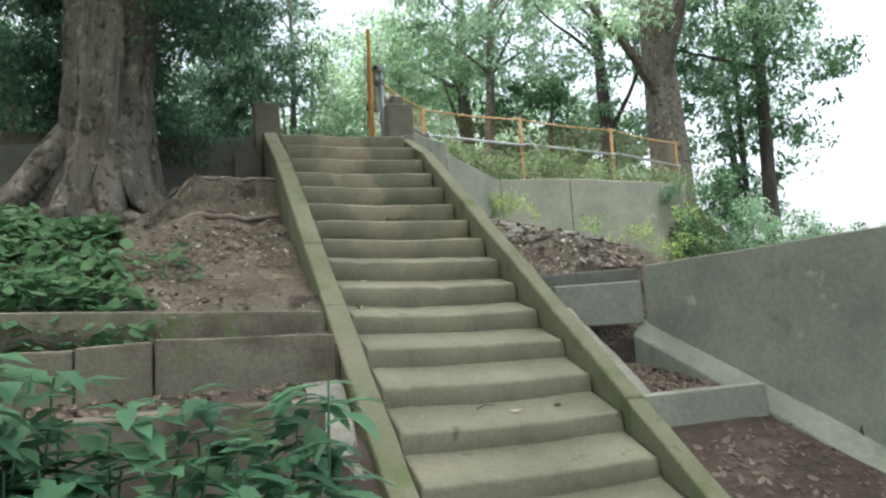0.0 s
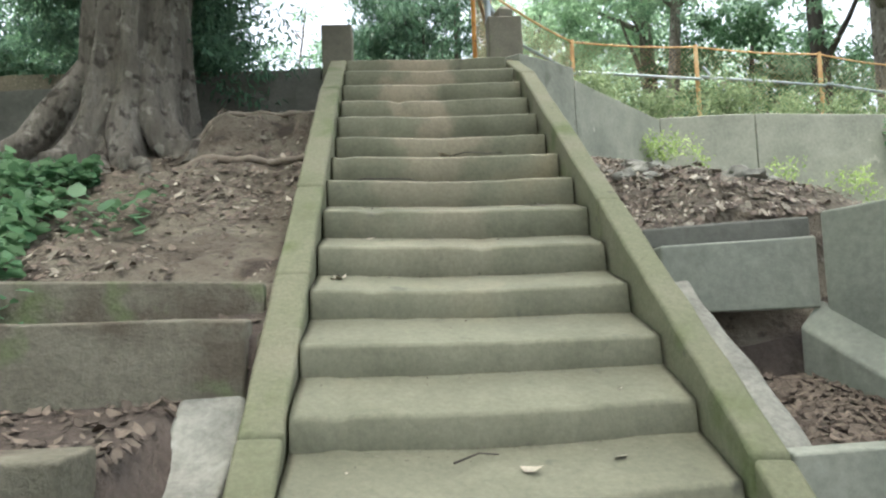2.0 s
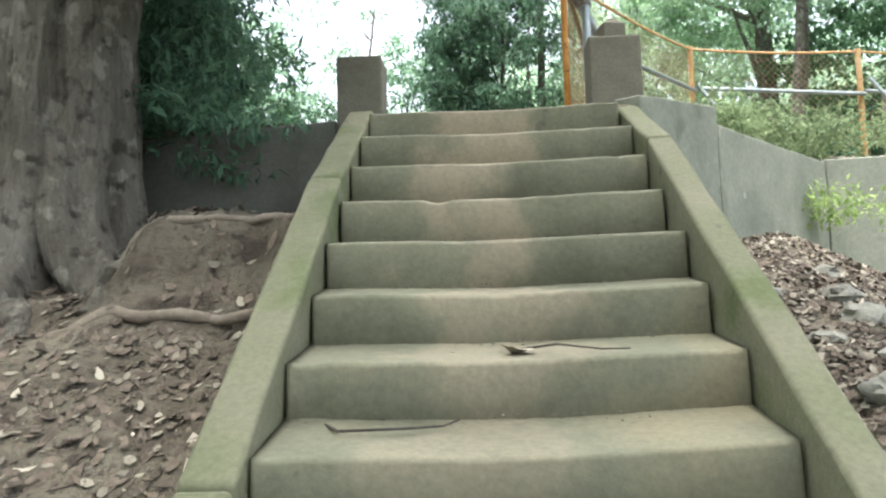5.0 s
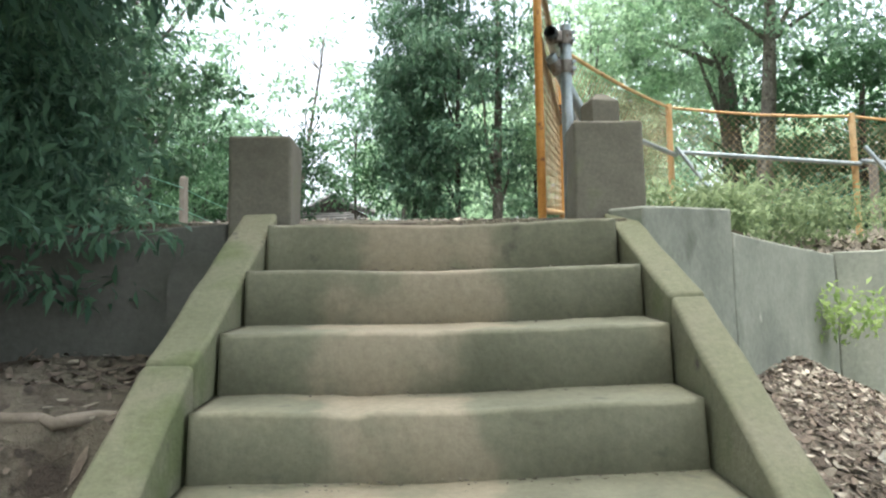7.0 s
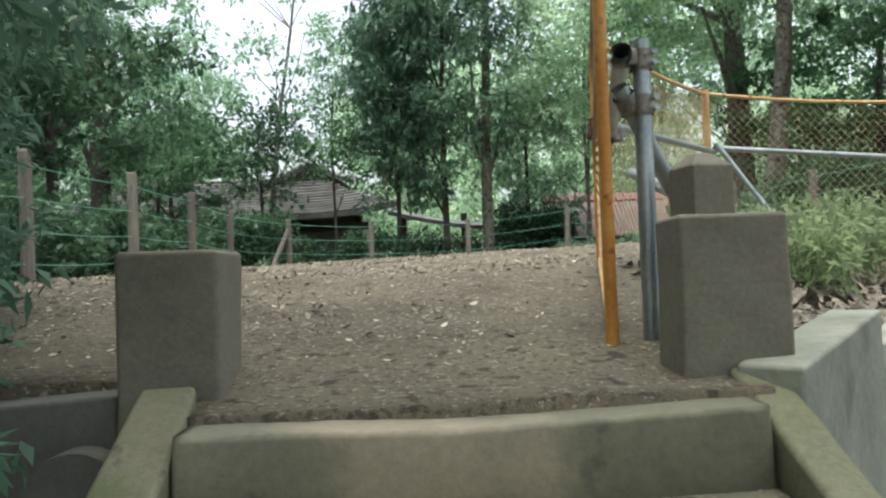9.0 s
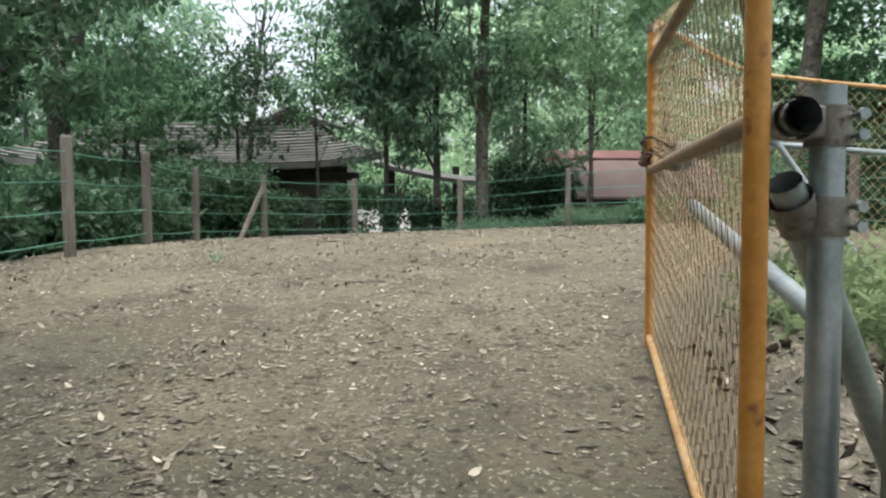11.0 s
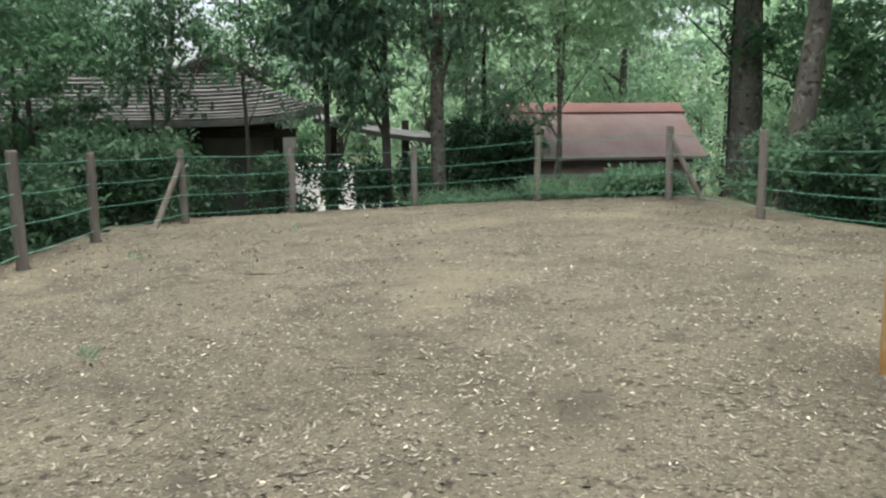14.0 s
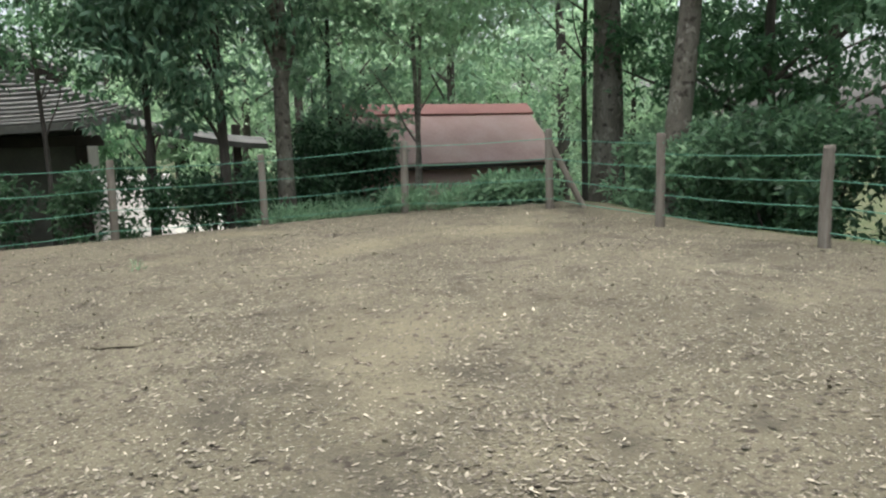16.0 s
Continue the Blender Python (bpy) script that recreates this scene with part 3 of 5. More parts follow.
wall_run("wall_lower", [(-1.5, 2.97), (1.2, 2.95), (2.64, 2.88)], -0.7, [(0.56, 0.57), (0.57, 0.58)], 0.2, EARTHSTONE, "low mossy stone retaining wall")

# ---- fences ----
POSTS = [(0.2, 9.7), (0.45, 11.8), (0.6, 13.75), (0.70, 15.59), (0.705, 17.64), (1.32, 19.685), (2.764, 20.773), (4.734, 20.914), (6.643, 20.34), (8.281, 19.055), (8.565, 17.06), (8.68, 14.92), (8.75, 12.9)]


def build_wire_fence():
    fence = thing("wire_fence", (4.7, 20.9, 3.4), "rustic fence of weathered wooden posts and four green wires", "fence")
    rnd = random.Random(8)
    tops = []
    for x, y in POSTS:
        g = float(ground_height(x, y))
        top = g + (0.90 if x > 8.6 else 1.06) + rnd.uniform(-0.03, 0.04)
        lean = (rnd.uniform(-0.02, 0.02), rnd.uniform(-0.02, 0.02))
        bm = bmesh.new()
        add_tube(bm, [(x, y, g - 0.2), (x + lean[0] * 0.5, y, g + 0.5), (x + lean[0], y + lean[1], top - 0.02), (x + lean[0], y + lean[1], top)], [0.056, 0.053, 0.050, 0.042], 10)
        for v in bm.verts:
            v.co += noise.noise_vector(v.co * 6) * 0.008
        part("post", bm, WOOD, fence)
        tops.append((x, y, g))
    for k in range(4):
        for (x0, y0, g0), (x1, y1, g1) in zip(tops, tops[1:]):
            h = 0.14 + (0.23 if x1 > 8.6 else 0.27) * k
            pts = []
            for i in range(7):
                u = i / 6
                pts.append((x0 + (x1 - x0) * u, y0 + (y1 - y0) * u - 0.06, g0 + (g1 - g0) * u + h - 0.018 * math.sin(math.pi * u)))
            bm = bmesh.new()
            add_tube(bm, pts, 0.0062, 4)
            part("wire", bm, GREENWIRE, fence, "thin green fence wire")
    for (x0, y0), (x1, y1) in (((1.32, 19.685), (0.95, 19.3)), ((8.281, 19.055), (8.75, 18.85))):
        g = float(ground_height(x1, y1))
        bm = bmesh.new()
        add_tube(bm, [(x1, y1, g - 0.1), (x0, y0, g + 0.9)], 0.045, 8)
        part("brace", bm, WOOD, fence, "slanting wooden brace")


build_wire_fence()


def chain_link(bm, o, ux, w, h, cell, r, tall=1.0):
    """Woven diamond wire mesh over a panel: o its lower corner, ux its way along; upright."""
    ux = Vector(ux).normalized()
    n = int(w / cell)
    rise = cell * 0.5 * tall
    m = int(h / rise)
    back = ux.cross(Vector((0, 0, 1)))
    for i in range(n):
        for flip in (0,):
            pts = []
            for j in range(m + 1):
                u = (i + 0.5) * cell + (0.25 if j % 2 else -0.25) * cell * 1.04
                pts.append(Vector(o) + ux * u + Vector((0, 0, min(j * rise, h))) + back * (0.004 if j % 2 else -0.004))
            add_tube(bm, pts, r, 3, cap=False)
            pts = []
            for j in range(m + 1):
                u = (i + 1.0) * cell + (-0.25 if j % 2 else 0.25) * cell * 1.04
                if u <= w:
                    pts.append(Vector(o) + ux * u + Vector((0, 0, min(j * rise, h))) + back * (-0.004 if j % 2 else 0.004))
            if len(pts) > 1:
                add_tube(bm, pts, r, 3, cap=False)


def build_gate():
    near, far = Vector((4.131, 7.772, 0)), Vector((4.51, 9.38, 0))
    gate = thing("wire_gate", (4.131, 7.772, 2.95), "open gate of orange pipe filled with rusty chain-link mesh", "gate")
    way = (far - near).normalized()
    nb, nt, fb, ft = 3.02, 4.33, 3.255, 4.335
    for name, p, b, t, r in (("gate_stile", near, nb - 0.05, nt, 0.0195), ("gate_stile", far, fb - 0.12, ft + 0.05, 0.0185)):
        bm = bmesh.new()
        add_tube(bm, [(p.x, p.y, b), (p.x, p.y, t)], r, 12)
        part(name, bm, ORANGE, gate, smooth=True)
    for za, zb, r, m in ((nb + 0.02, fb + 0.02, 0.015, FADED), (nt - 0.11, ft - 0.055, 0.017, RUSTRAIL), (3.865, 3.885, 0.017, RUSTRAIL)):
        bm = bmesh.new()
        add_tube(bm, [(near.x, near.y, za), (far.x, far.y, zb)], r, 10)
        part("gate_rail", bm, m, gate, smooth=True)
    bm = bmesh.new()
    length = (far - near).length
    chain_link(bm, (near.x, near.y, 0), way, length, 1.15, 0.058, 0.0013, 1.55)
    for v in bm.verts:
        u = (Vector((v.co.x, v.co.y, 0)) - near).dot(way) / length
        v.co.z = v.co.z + nb + 0.02 + (fb - nb + 0.02) * u
    part("chain_mesh", bm, RUSTWIRE, gate, "rusty chain-link mesh")
    rnd = random.Random(14)
    for k in range(22):
        a = radians(47 * k)
        c = Vector((far.x + 0.03 + 0.055 * math.cos(a), far.y + 0.01 + 0.05 * math.sin(a), 3.90 + 0.0045 * k + rnd.uniform(-0.012, 0.012)))
        axis = Vector((-math.sin(a), math.cos(a), rnd.uniform(-0.6, 0.6))).normalized()
        flat = axis.cross(Vector((math.cos(a), math.sin(a), 0)) if k % 2 else Vector((0, 0, 1))).normalized()
        bm = bmesh.new()
        ring = [c + axis * 0.026 * math.cos(2 * math.pi * q / 12) + flat * 0.014 * math.sin(2 * math.pi * q / 12) for q in range(13)]
        add_tube(bm, ring, 0.0055, 6)
        part("chain_link", bm, DARKRUST, gate, "rusted steel chain link", smooth=True)
    bm = bmesh.new()
    add_box(bm, far.x - 0.048, far.x - 0.028, far.y - 0.045, far.y - 0.01, 3.895, 3.935, 0.006, 2)
    lock = part("padlock", bm, DARKRUST, gate, "small rusted padlock hanging from the chain", smooth=True)
    bm = bmesh.new()
    add_tube(bm, [(far.x - 0.038, far.y - 0.028 + 0.012 * math.cos(radians(q)), 3.935 + 0.022 * math.sin(radians(q))) for q in range(0, 181, 20)], 0.0035, 6)
    part("shackle", bm, DARKRUST, lock, smooth=True)
    bm = bmesh.new()
    bmesh.ops.create_cone(bm, cap_ends=True, segments=12, radius1=0.021, radius2=0.018, depth=0.03, matrix=Matrix.Translation((far.x, far.y, ft + 0.055)))
    part("stile_cap", bm, RUST, gate, "rusted pipe cap", smooth=True)
    return gate


build_gate()


def pipe(bm, a, b, r=0.0243, sides=12, hollow=True):
    add_tube(bm, [a, b], r, sides, cap=not hollow)
    if hollow:
        add_tube(bm, [a, b], r - 0.004, sides, cap=False)


def build_gate_support():
    s = thing("scaffold_support", (4.268, 7.819, 2.95), "galvanised scaffold pipes clamped together behind the gate", "scaffold")
    for name, a, b in (("upright_pipe", (4.268, 7.819, 2.8), (4.268, 7.819, 3.925)), ("brace_pipe", (4.19, 7.80, 3.775), (4.80, 8.28, 2.92)), ("rail_pipe", (4.185, 7.74, 3.87), (4.62, 9.48, 3.93)), ("rail_pipe", (4.535, 8.23, 3.472), (4.78, 9.68, 3.76))):
        bm = bmesh.new()
        pipe(bm, a, b, 0.027)
        part(name, bm, STEEL, s, smooth=True)
    up = Vector((0, 0, 1))
    rail = Vector((0.435, 1.74, 0.06)).normalized()
    brace = Vector((0.61, 0.48, -0.855)).normalized()
    for a, da, b, db in (((4.268, 7.819, 3.862), up, (4.199, 7.797, 3.872), rail), ((4.268, 7.819, 3.722), up, (4.222, 7.825, 3.73), brace), ((4.62, 9.40, 3.92), up, (4.603, 9.41, 3.928), rail)):
        bm = bmesh.new()
        for c, d in ((Vector(a), da), (Vector(b), db)):
            for r in (0.0335, 0.0275):
                add_tube(bm, [c - d * 0.028, c + d * 0.028], r, 14, cap=False)
            for e in (-0.028, 0.028):
                add_tube(bm, [c + d * (e - 0.003), c + d * (e + 0.003)], 0.0355, 14, cap=False)
        mid = (Vector(a) + Vector(b)) / 2
        add_box(bm, mid.x - 0.016, mid.x + 0.016, mid.y - 0.02, mid.y + 0.02, mid.z - 0.026, mid.z + 0.026, 0.005, 2)
        clamp = part("clamp", bm, CLAMP, s, "worn galvanised pipe clamp", smooth=True)
        for e in (-0.016, 0.016):
            bm = bmesh.new()
            add_tube(bm, [Vector(a) + Vector((0.03, -0.045, e)), Vector(a) + Vector((0.03, 0.035, e))], 0.005, 6)
            add_tube(bm, [Vector(a) + Vector((0.03, -0.05, e)), Vector(a) + Vector((0.03, -0.04, e))], 0.0095, 6)
            part("bolt", bm, STEEL, clamp)
    return s


build_gate_support()


def stone_post(x, y, z0, z1, w):
    bm = bmesh.new()
    h = w / 2
    ring = [(-h, -h), (h, -h), (h, h), (-h, h)]
    low = [bm.verts.new((x + a, y + b, z0)) for a, b in ring]
    mid = [bm.verts.new((x + a * 0.97, y + b * 0.97, z1 - 0.05)) for a, b in ring]
    tip = [bm.verts.new((x + a * 0.35, y + b * 0.35, z1 - 0.01)) for a, b in ring]
    for lo, hi in ((low, mid), (mid, tip)):
        for k in range(4):
            bm.faces.new((lo[k], lo[(k + 1) % 4], hi[(k + 1) % 4], hi[k]))
    bm.faces.new(tip)
    bmesh.ops.bevel(bm, geom=bm.edges[:], offset=0.006, segments=2, profile=0.5, affect="EDGES")
    bmesh.ops.rotate(bm, verts=bm.verts, cent=(x, y, 0), matrix=Matrix.Rotation(radians(12), 3, "Z"))
    return tagged(part("stone_post", bm, PILLAR, smooth="stone"), "short grey stone post with a pointed top", "post")


stone_post(4.385, 7.68, 2.7, 3.555, 0.135)

RAIL = [(4.54, 9.42), (5.95, 11.5), (7.73, 11.5), (9.6, 11.6), (11.2, 11.9)]


def build_orange_fence():
    fence = thing("chain_link_fence", (5.95, 11.5, 3.2), "orange pipe fence with rusty chain-link mesh and steel rails", "fence")
    tops = [4.42, 4.62, 4.52, 4.42, 4.3]
    for (x, y), t in list(zip(RAIL, tops))[1:]:
        g = float(ground_height(x, y))
        bm = bmesh.new()
        add_tube(bm, [(x, y, g - 0.1), (x, y, t + 0.03)], 0.03, 10)
        part("post", bm, FADED, fence, smooth=True)
    for i in range(len(RAIL) - 1):
        a, b = RAIL[i], RAIL[i + 1]
        bm = bmesh.new()
        pts = [(a[0] + (b[0] - a[0]) * u, a[1] + (b[1] - a[1]) * u, tops[i] + (tops[i + 1] - tops[i]) * u - 0.03 * math.sin(math.pi * u)) for u in (0, 0.25, 0.5, 0.75, 1)]
        add_tube(bm, pts, 0.015, 8)
        part("top_rail", bm, FADED, fence, smooth=True)
        bm = bmesh.new()
        pipe(bm, (a[0] + 0.03, a[1] - 0.05, tops[i] - 0.45), (b[0] + 0.03, b[1] - 0.05, tops[i + 1] - 0.48), 0.022)
        part("steel_rail", bm, STEEL, fence, "galvanised steel rail", smooth=True)
        bm = bmesh.new()
        d = Vector((b[0] - a[0], b[1] - a[1], 0))
        chain_link(bm, (a[0], a[1], 0), d, d.length, 1.0, 0.07, 0.0025)
        for v in bm.verts:
            u = (Vector((v.co.x - a[0], v.co.y - a[1], 0))).dot(d) / d.length_squared
            v.co.z += tops[i] + (tops[i + 1] - tops[i]) * u - 1.02 - 0.03 * math.sin(math.pi * max(0, min(1, u)))
        part("chain_mesh", bm, RUSTWIRE, fence, "rusty chain-link mesh")
    for x, y, dx in ((5.98, 11.4, 0.5), (7.78, 11.4, 0.5)):
        bm = bmesh.new()
        pipe(bm, (x, y, 4.2), (x + dx, y - 0.3, 3.3), 0.02)
        part("steel_brace", bm, STEEL, fence, smooth=True)


build_orange_fence()


# ---- buildings ----
def build_temple():
    hall = thing("temple_hall", (0.0, 27.0, 2.3), "old hall with a grey tiled hip-and-gable roof among trees", "building")
    z = 2.2
    bm = bmesh.new()
    add_box(bm, -4.6, 2.3, 25.8, 31, z - 0.4, 4.95)
    part("wall", bm, PLASTER, hall)
    for x in (-4.6, -2.9, -1.2, 0.5, 2.2):
        bm = bmesh.new()
        add_box(bm, x - 0.1, x + 0.1, 25.68, 25.85, z - 0.3, 4.9, 0.01)
        part("timber_post", bm, DARKWOOD, hall, "dark timber post")
    bm = bmesh.new()
    add_box(bm, -4.9, 2.6, 25.6, 25.78, 4.55, 4.75, 0.01)
    part("beam", bm, DARKWOOD, hall)
    def roof_z(u):
        return 5.0 + 1.25 * u ** 1.25
    bm = bmesh.new()
    n = 12
    grid = []
    for j in range(n + 1):
        u = j / n
        xa, xb = -6.0 + 2.2 * u, 3.3 - 2.2 * u
        row = []
        for i in range(25):
            w = i / 24
            lift = 0.28 * (abs(2 * w - 1) ** 4) * (1 - u)
            row.append(bm.verts.new((xa + (xb - xa) * w, 24.6 + 2.6 * u, roof_z(u) - 0.12 + lift)))
        grid.append(row)
    for r0, r1 in zip(grid, grid[1:]):
        for i in range(24):
            bm.faces.new((r0[i], r0[i + 1], r1[i + 1], r1[i]))
    ex = bmesh.ops.extrude_face_region(bm, geom=bm.faces[:])
    bmesh.ops.translate(bm, verts=[v for v in ex["geom"] if isinstance(v, bmesh.types.BMVert)], vec=(0, 0, -0.12))
    bmesh.ops.recalc_face_normals(bm, faces=bm.faces)
    roof = part("roof", bm, TILE, hall, "grey tiled roof")
    for j in range(14):
        u = (j + 0.5) / 14
        xa, xb = -6.0 + 2.2 * u, 3.3 - 2.2 * u
        bm = bmesh.new()
        pts = []
        for i in range(17):
            w = i / 16
            lift = 0.28 * (abs(2 * w - 1) ** 4) * (1 - u)
            pts.append((xa + (xb - xa) * w, 24.6 + 2.6 * u - 0.04, roof_z(u) + lift - 0.11))
        add_tube(bm, pts, 0.045, 6)
        part("tile_course", bm, TILE, roof)
    bm = bmesh.new()
    for s in (0,):
        a = [bm.verts.new(p) for p in ((-0.2, 26.9, 5.95), (1.8, 26.9, 5.95), (0.8, 26.9, 6.45), (-0.2, 29.8, 5.95), (1.8, 29.8, 5.95), (0.8, 29.8, 6.45))]
        for f in ((0, 1, 2), (3, 5, 4), (0, 2, 5, 3), (1, 4, 5, 2), (0, 3, 4, 1)):
            bm.faces.new([a[q] for q in f])
    part("gable", bm, DARKWOOD, hall, "dark timber gable")
    for sx in (-1, 1):
        bm = bmesh.new()
        add_tube(bm, [(0.8 + sx * 1.25, 26.75, 5.98), (0.8 + sx * 0.6, 26.75, 6.2), (0.8, 26.75, 6.52)], [0.09, 0.08, 0.08], 6)
        part("bargeboard", bm, TILE, hall)
    bm = bmesh.new()
    grid = []
    for j in range(7):
        row = []
        for i in range(9):
            u, w = j / 6, i / 8
            row.append(bm.verts.new((3.0 + 2.5 * w, 24.9 + 0.7 * u, 4.95 - 0.60 * w + 0.14 * u + 0.16 * w ** 3)))
        grid.append(row)
    for r0, r1 in zip(grid, grid[1:]):
        for i in range(8):
            bm.faces.new((r0[i], r0[i + 1], r1[i + 1], r1[i]))
    ex = bmesh.ops.extrude_face_region(bm, geom=bm.faces[:])
    bmesh.ops.translate(bm, verts=[v for v in ex["geom"] if isinstance(v, bmesh.types.BMVert)], vec=(0, 0, -0.1))
    bmesh.ops.recalc_face_normals(bm, faces=bm.faces)
    part("side_roof", bm, TILE, hall)
    for x in (3.4, 5.0):
        bm = bmesh.new()
        add_box(bm, x - 0.08, x + 0.08, 25.6, 25.76, 2.0, 4.9, 0.01)
        part("timber_post", bm, DARKWOOD, hall)


build_temple()


# white panel added to paint the bright sunlit gap beside the hall
def bright_gap():
    bm = bmesh.new()
    add_box(bm, 2.3, 3.9, 29.0, 29.25, 1.4, 3.85, 0.02)
    tagged(part("bright_gap_panel", bm, GAPWHITE), "white panel standing in for a bright gap between the trees", "wall", kind="structure")


bright_gap()


def build_shed():
    shed = thing("shed", (9.2, 24.6, 2.4), "small shed with a faded red sheet-metal roof", "shed")
    x0, x1, yr, ye, zr, ze = 6.95, 10.9, 24.6, 23.0, 5.17, 4.09
    bm = bmesh.new()
    add_box(bm, x0 + 0.3, x1 - 0.35, ye + 0.22, 2 * yr - ye - 0.35, 1.6, ze + 0.12)
    part("wall", bm, PINKWALL, shed)
    for sgn, nm in ((-1, "roof"), (1, "roof")):
        bm = bmesh.new()
        y1 = yr + sgn * (yr - ye)
        vs = [bm.verts.new(p) for p in ((x0, yr, zr), (x1, yr, zr), (x1 - 0.05, y1, ze), (x0 + 0.1, y1, ze))]
        bm.faces.new(vs)
        ex = bmesh.ops.extrude_face_region(bm, geom=bm.faces[:])
        bmesh.ops.translate(bm, verts=[v for v in ex["geom"] if isinstance(v, bmesh.types.BMVert)], vec=(0, 0, -0.05))
        bmesh.ops.recalc_face_normals(bm, faces=bm.faces)
        part("roof", bm, REDROOF, shed, "faded red roof slope")
    bm = bmesh.new()
    sl = (zr - ze) / (yr - ye)
    for y0, y1 in ((yr, yr - 0.3), (yr, yr + 0.3)):
        vs = [bm.verts.new(p) for p in ((x0 - 0.04, y0, zr + 0.05), (x1 + 0.04, y0, zr + 0.05), (x1 + 0.04, y1, zr + 0.05 - 0.3 * sl), (x0 - 0.04, y1, zr + 0.05 - 0.3 * sl))]
        f = bm.faces.new(vs)
        ex = bmesh.ops.extrude_face_region(bm, geom=[f])
        bmesh.ops.translate(bm, verts=[v for v in ex["geom"] if isinstance(v, bmesh.types.BMVert)], vec=(0, 0, -0.035))
    bmesh.ops.recalc_face_normals(bm, faces=bm.faces)
    part("ridge_cap", bm, REDRIDGE, shed, "faded brick-red ridge cap")
    bm = bmesh.new()
    add_box(bm, x0 + 0.3, x1 - 0.35, ye + 0.02, ye + 0.07, ze - 0.12, ze - 0.055)
    part("eave_board", bm, DARKWOOD, shed, "dark timber board under the eave")
    bm = bmesh.new()
    a = [bm.verts.new(p) for p in ((x0 + 0.12, ye + 0.2, ze + 0.1), (x0 + 0.12, 2 * yr - ye - 0.2, ze + 0.1), (x0 + 0.12, yr, zr - 0.06))]
    bm.faces.new(a)
    ex = bmesh.ops.extrude_face_region(bm, geom=bm.faces[:])
    bmesh.ops.translate(bm, verts=[v for v in ex["geom"] if isinstance(v, bmesh.types.BMVert)], vec=(0.1, 0, 0))
    bmesh.ops.recalc_face_normals(bm, faces=bm.faces)
    part("gable", bm, DARKWOOD, shed)
    for s in (-1, 1):
        bm = bmesh.new()
        add_tube(bm, [(x0 - 0.02, yr, zr - 0.08), (x0 + 0.06, yr + s * (yr - ye), ze - 0.08)], 0.07, 4)
        part("bargeboard", bm, DARKWOOD, shed)


build_shed()


# ---- trees ----
def limb_pts(rng, a, b, wob, n=6):
    a, b = np.array(a, float), np.array(b, float)
    L = np.linalg.norm(b - a)
    out = []
    ph = rng.random(4) * 6.28
    for i in range(n + 1):
        u = i / n
        w = math.sin(math.pi * u) if i < n else 0
        out.append(tuple(a + (b - a) * u + wob * L * np.array([math.sin(3 * u * 2 + ph[0]), math.cos(2.5 * u * 2 + ph[1]), 0.4 * math.sin(4 * u + ph[2])]) * (u if u < 1 else 1) * 0.6))
    return out


def tree(x, y, r, height, crown_lo, crown_r, leaf, bark=None, clumps=70, per=70, size=0.14, seed=0, lean=(0, 0), droop=0.3, clump_r=0.55, label="", limbs=7, squash=0.75, off=(0, 0), aspect=0.45):
    """A tapered trunk with limbs and a crown of leaf clumps at their ends."""
    rng = np.random.default_rng(1000 + seed)
    clumps, per = int(clumps * 1.3), int(per * 1.15)
    g = float(ground_height(x, y))
    t = thing("tree", (x, y, g), label or "broadleaf tree with an uneven green crown", "tree", "trees round the field")
    top = (x + lean[0], y + lean[1], g + height * 0.85)
    bm = bmesh.new()
    trunk = limb_pts(rng, (x, y, g - 0.3), top, 0.02, 9)
    n = len(trunk)
    add_tube(bm, trunk, [max(0.02, r * (1.25 if i == 0 else 1.0) * (1 - 0.75 * i / (n - 1))) for i in range(n)], 10)
    mid = np.array([x + lean[0] * 0.6 + off[0], y + lean[1] * 0.6 + off[1], g + crown_lo + (height - crown_lo) * 0.5])
    half = np.array([crown_r, crown_r, (height - crown_lo) * 0.5])
    d = rng.normal(size=(clumps, 3))
    d /= np.linalg.norm(d, axis=1)[:, None]
    rad = 0.35 + 0.65 * rng.random((clumps, 1)) ** 0.55
    c = mid + d * rad * half
    c += rng.normal(size=c.shape) * 0.12 * crown_r
    ends = c[rng.choice(clumps, size=min(limbs, clumps), replace=False)]
    for e in ends:
        i = int(np.clip(round((e[2] - g - height * 0.15) / (height * 0.85) * (n - 1)), 2, n - 2))
        a = trunk[i]
        rr = max(0.012, r * 0.45 * (1 - 0.7 * i / (n - 1)))
        pts = limb_pts(rng, a, e, 0.08, 5)
        add_tube(bm, pts, [rr * (1 - 0.8 * k / 5) for k in range(6)], 6)
    part("trunk", bm, bark or BARK_DARK, t, smooth=True)
    sp = np.full((clumps, 3), clump_r) * (0.6 + 0.8 * rng.random((clumps, 1)))
    sp[:, 2] *= squash
    v, f = sprays(rng, c, sp, int(per * 1.25), size, droop, aspect)
    np_mesh("crown", v, f, leaf, t)
    return t


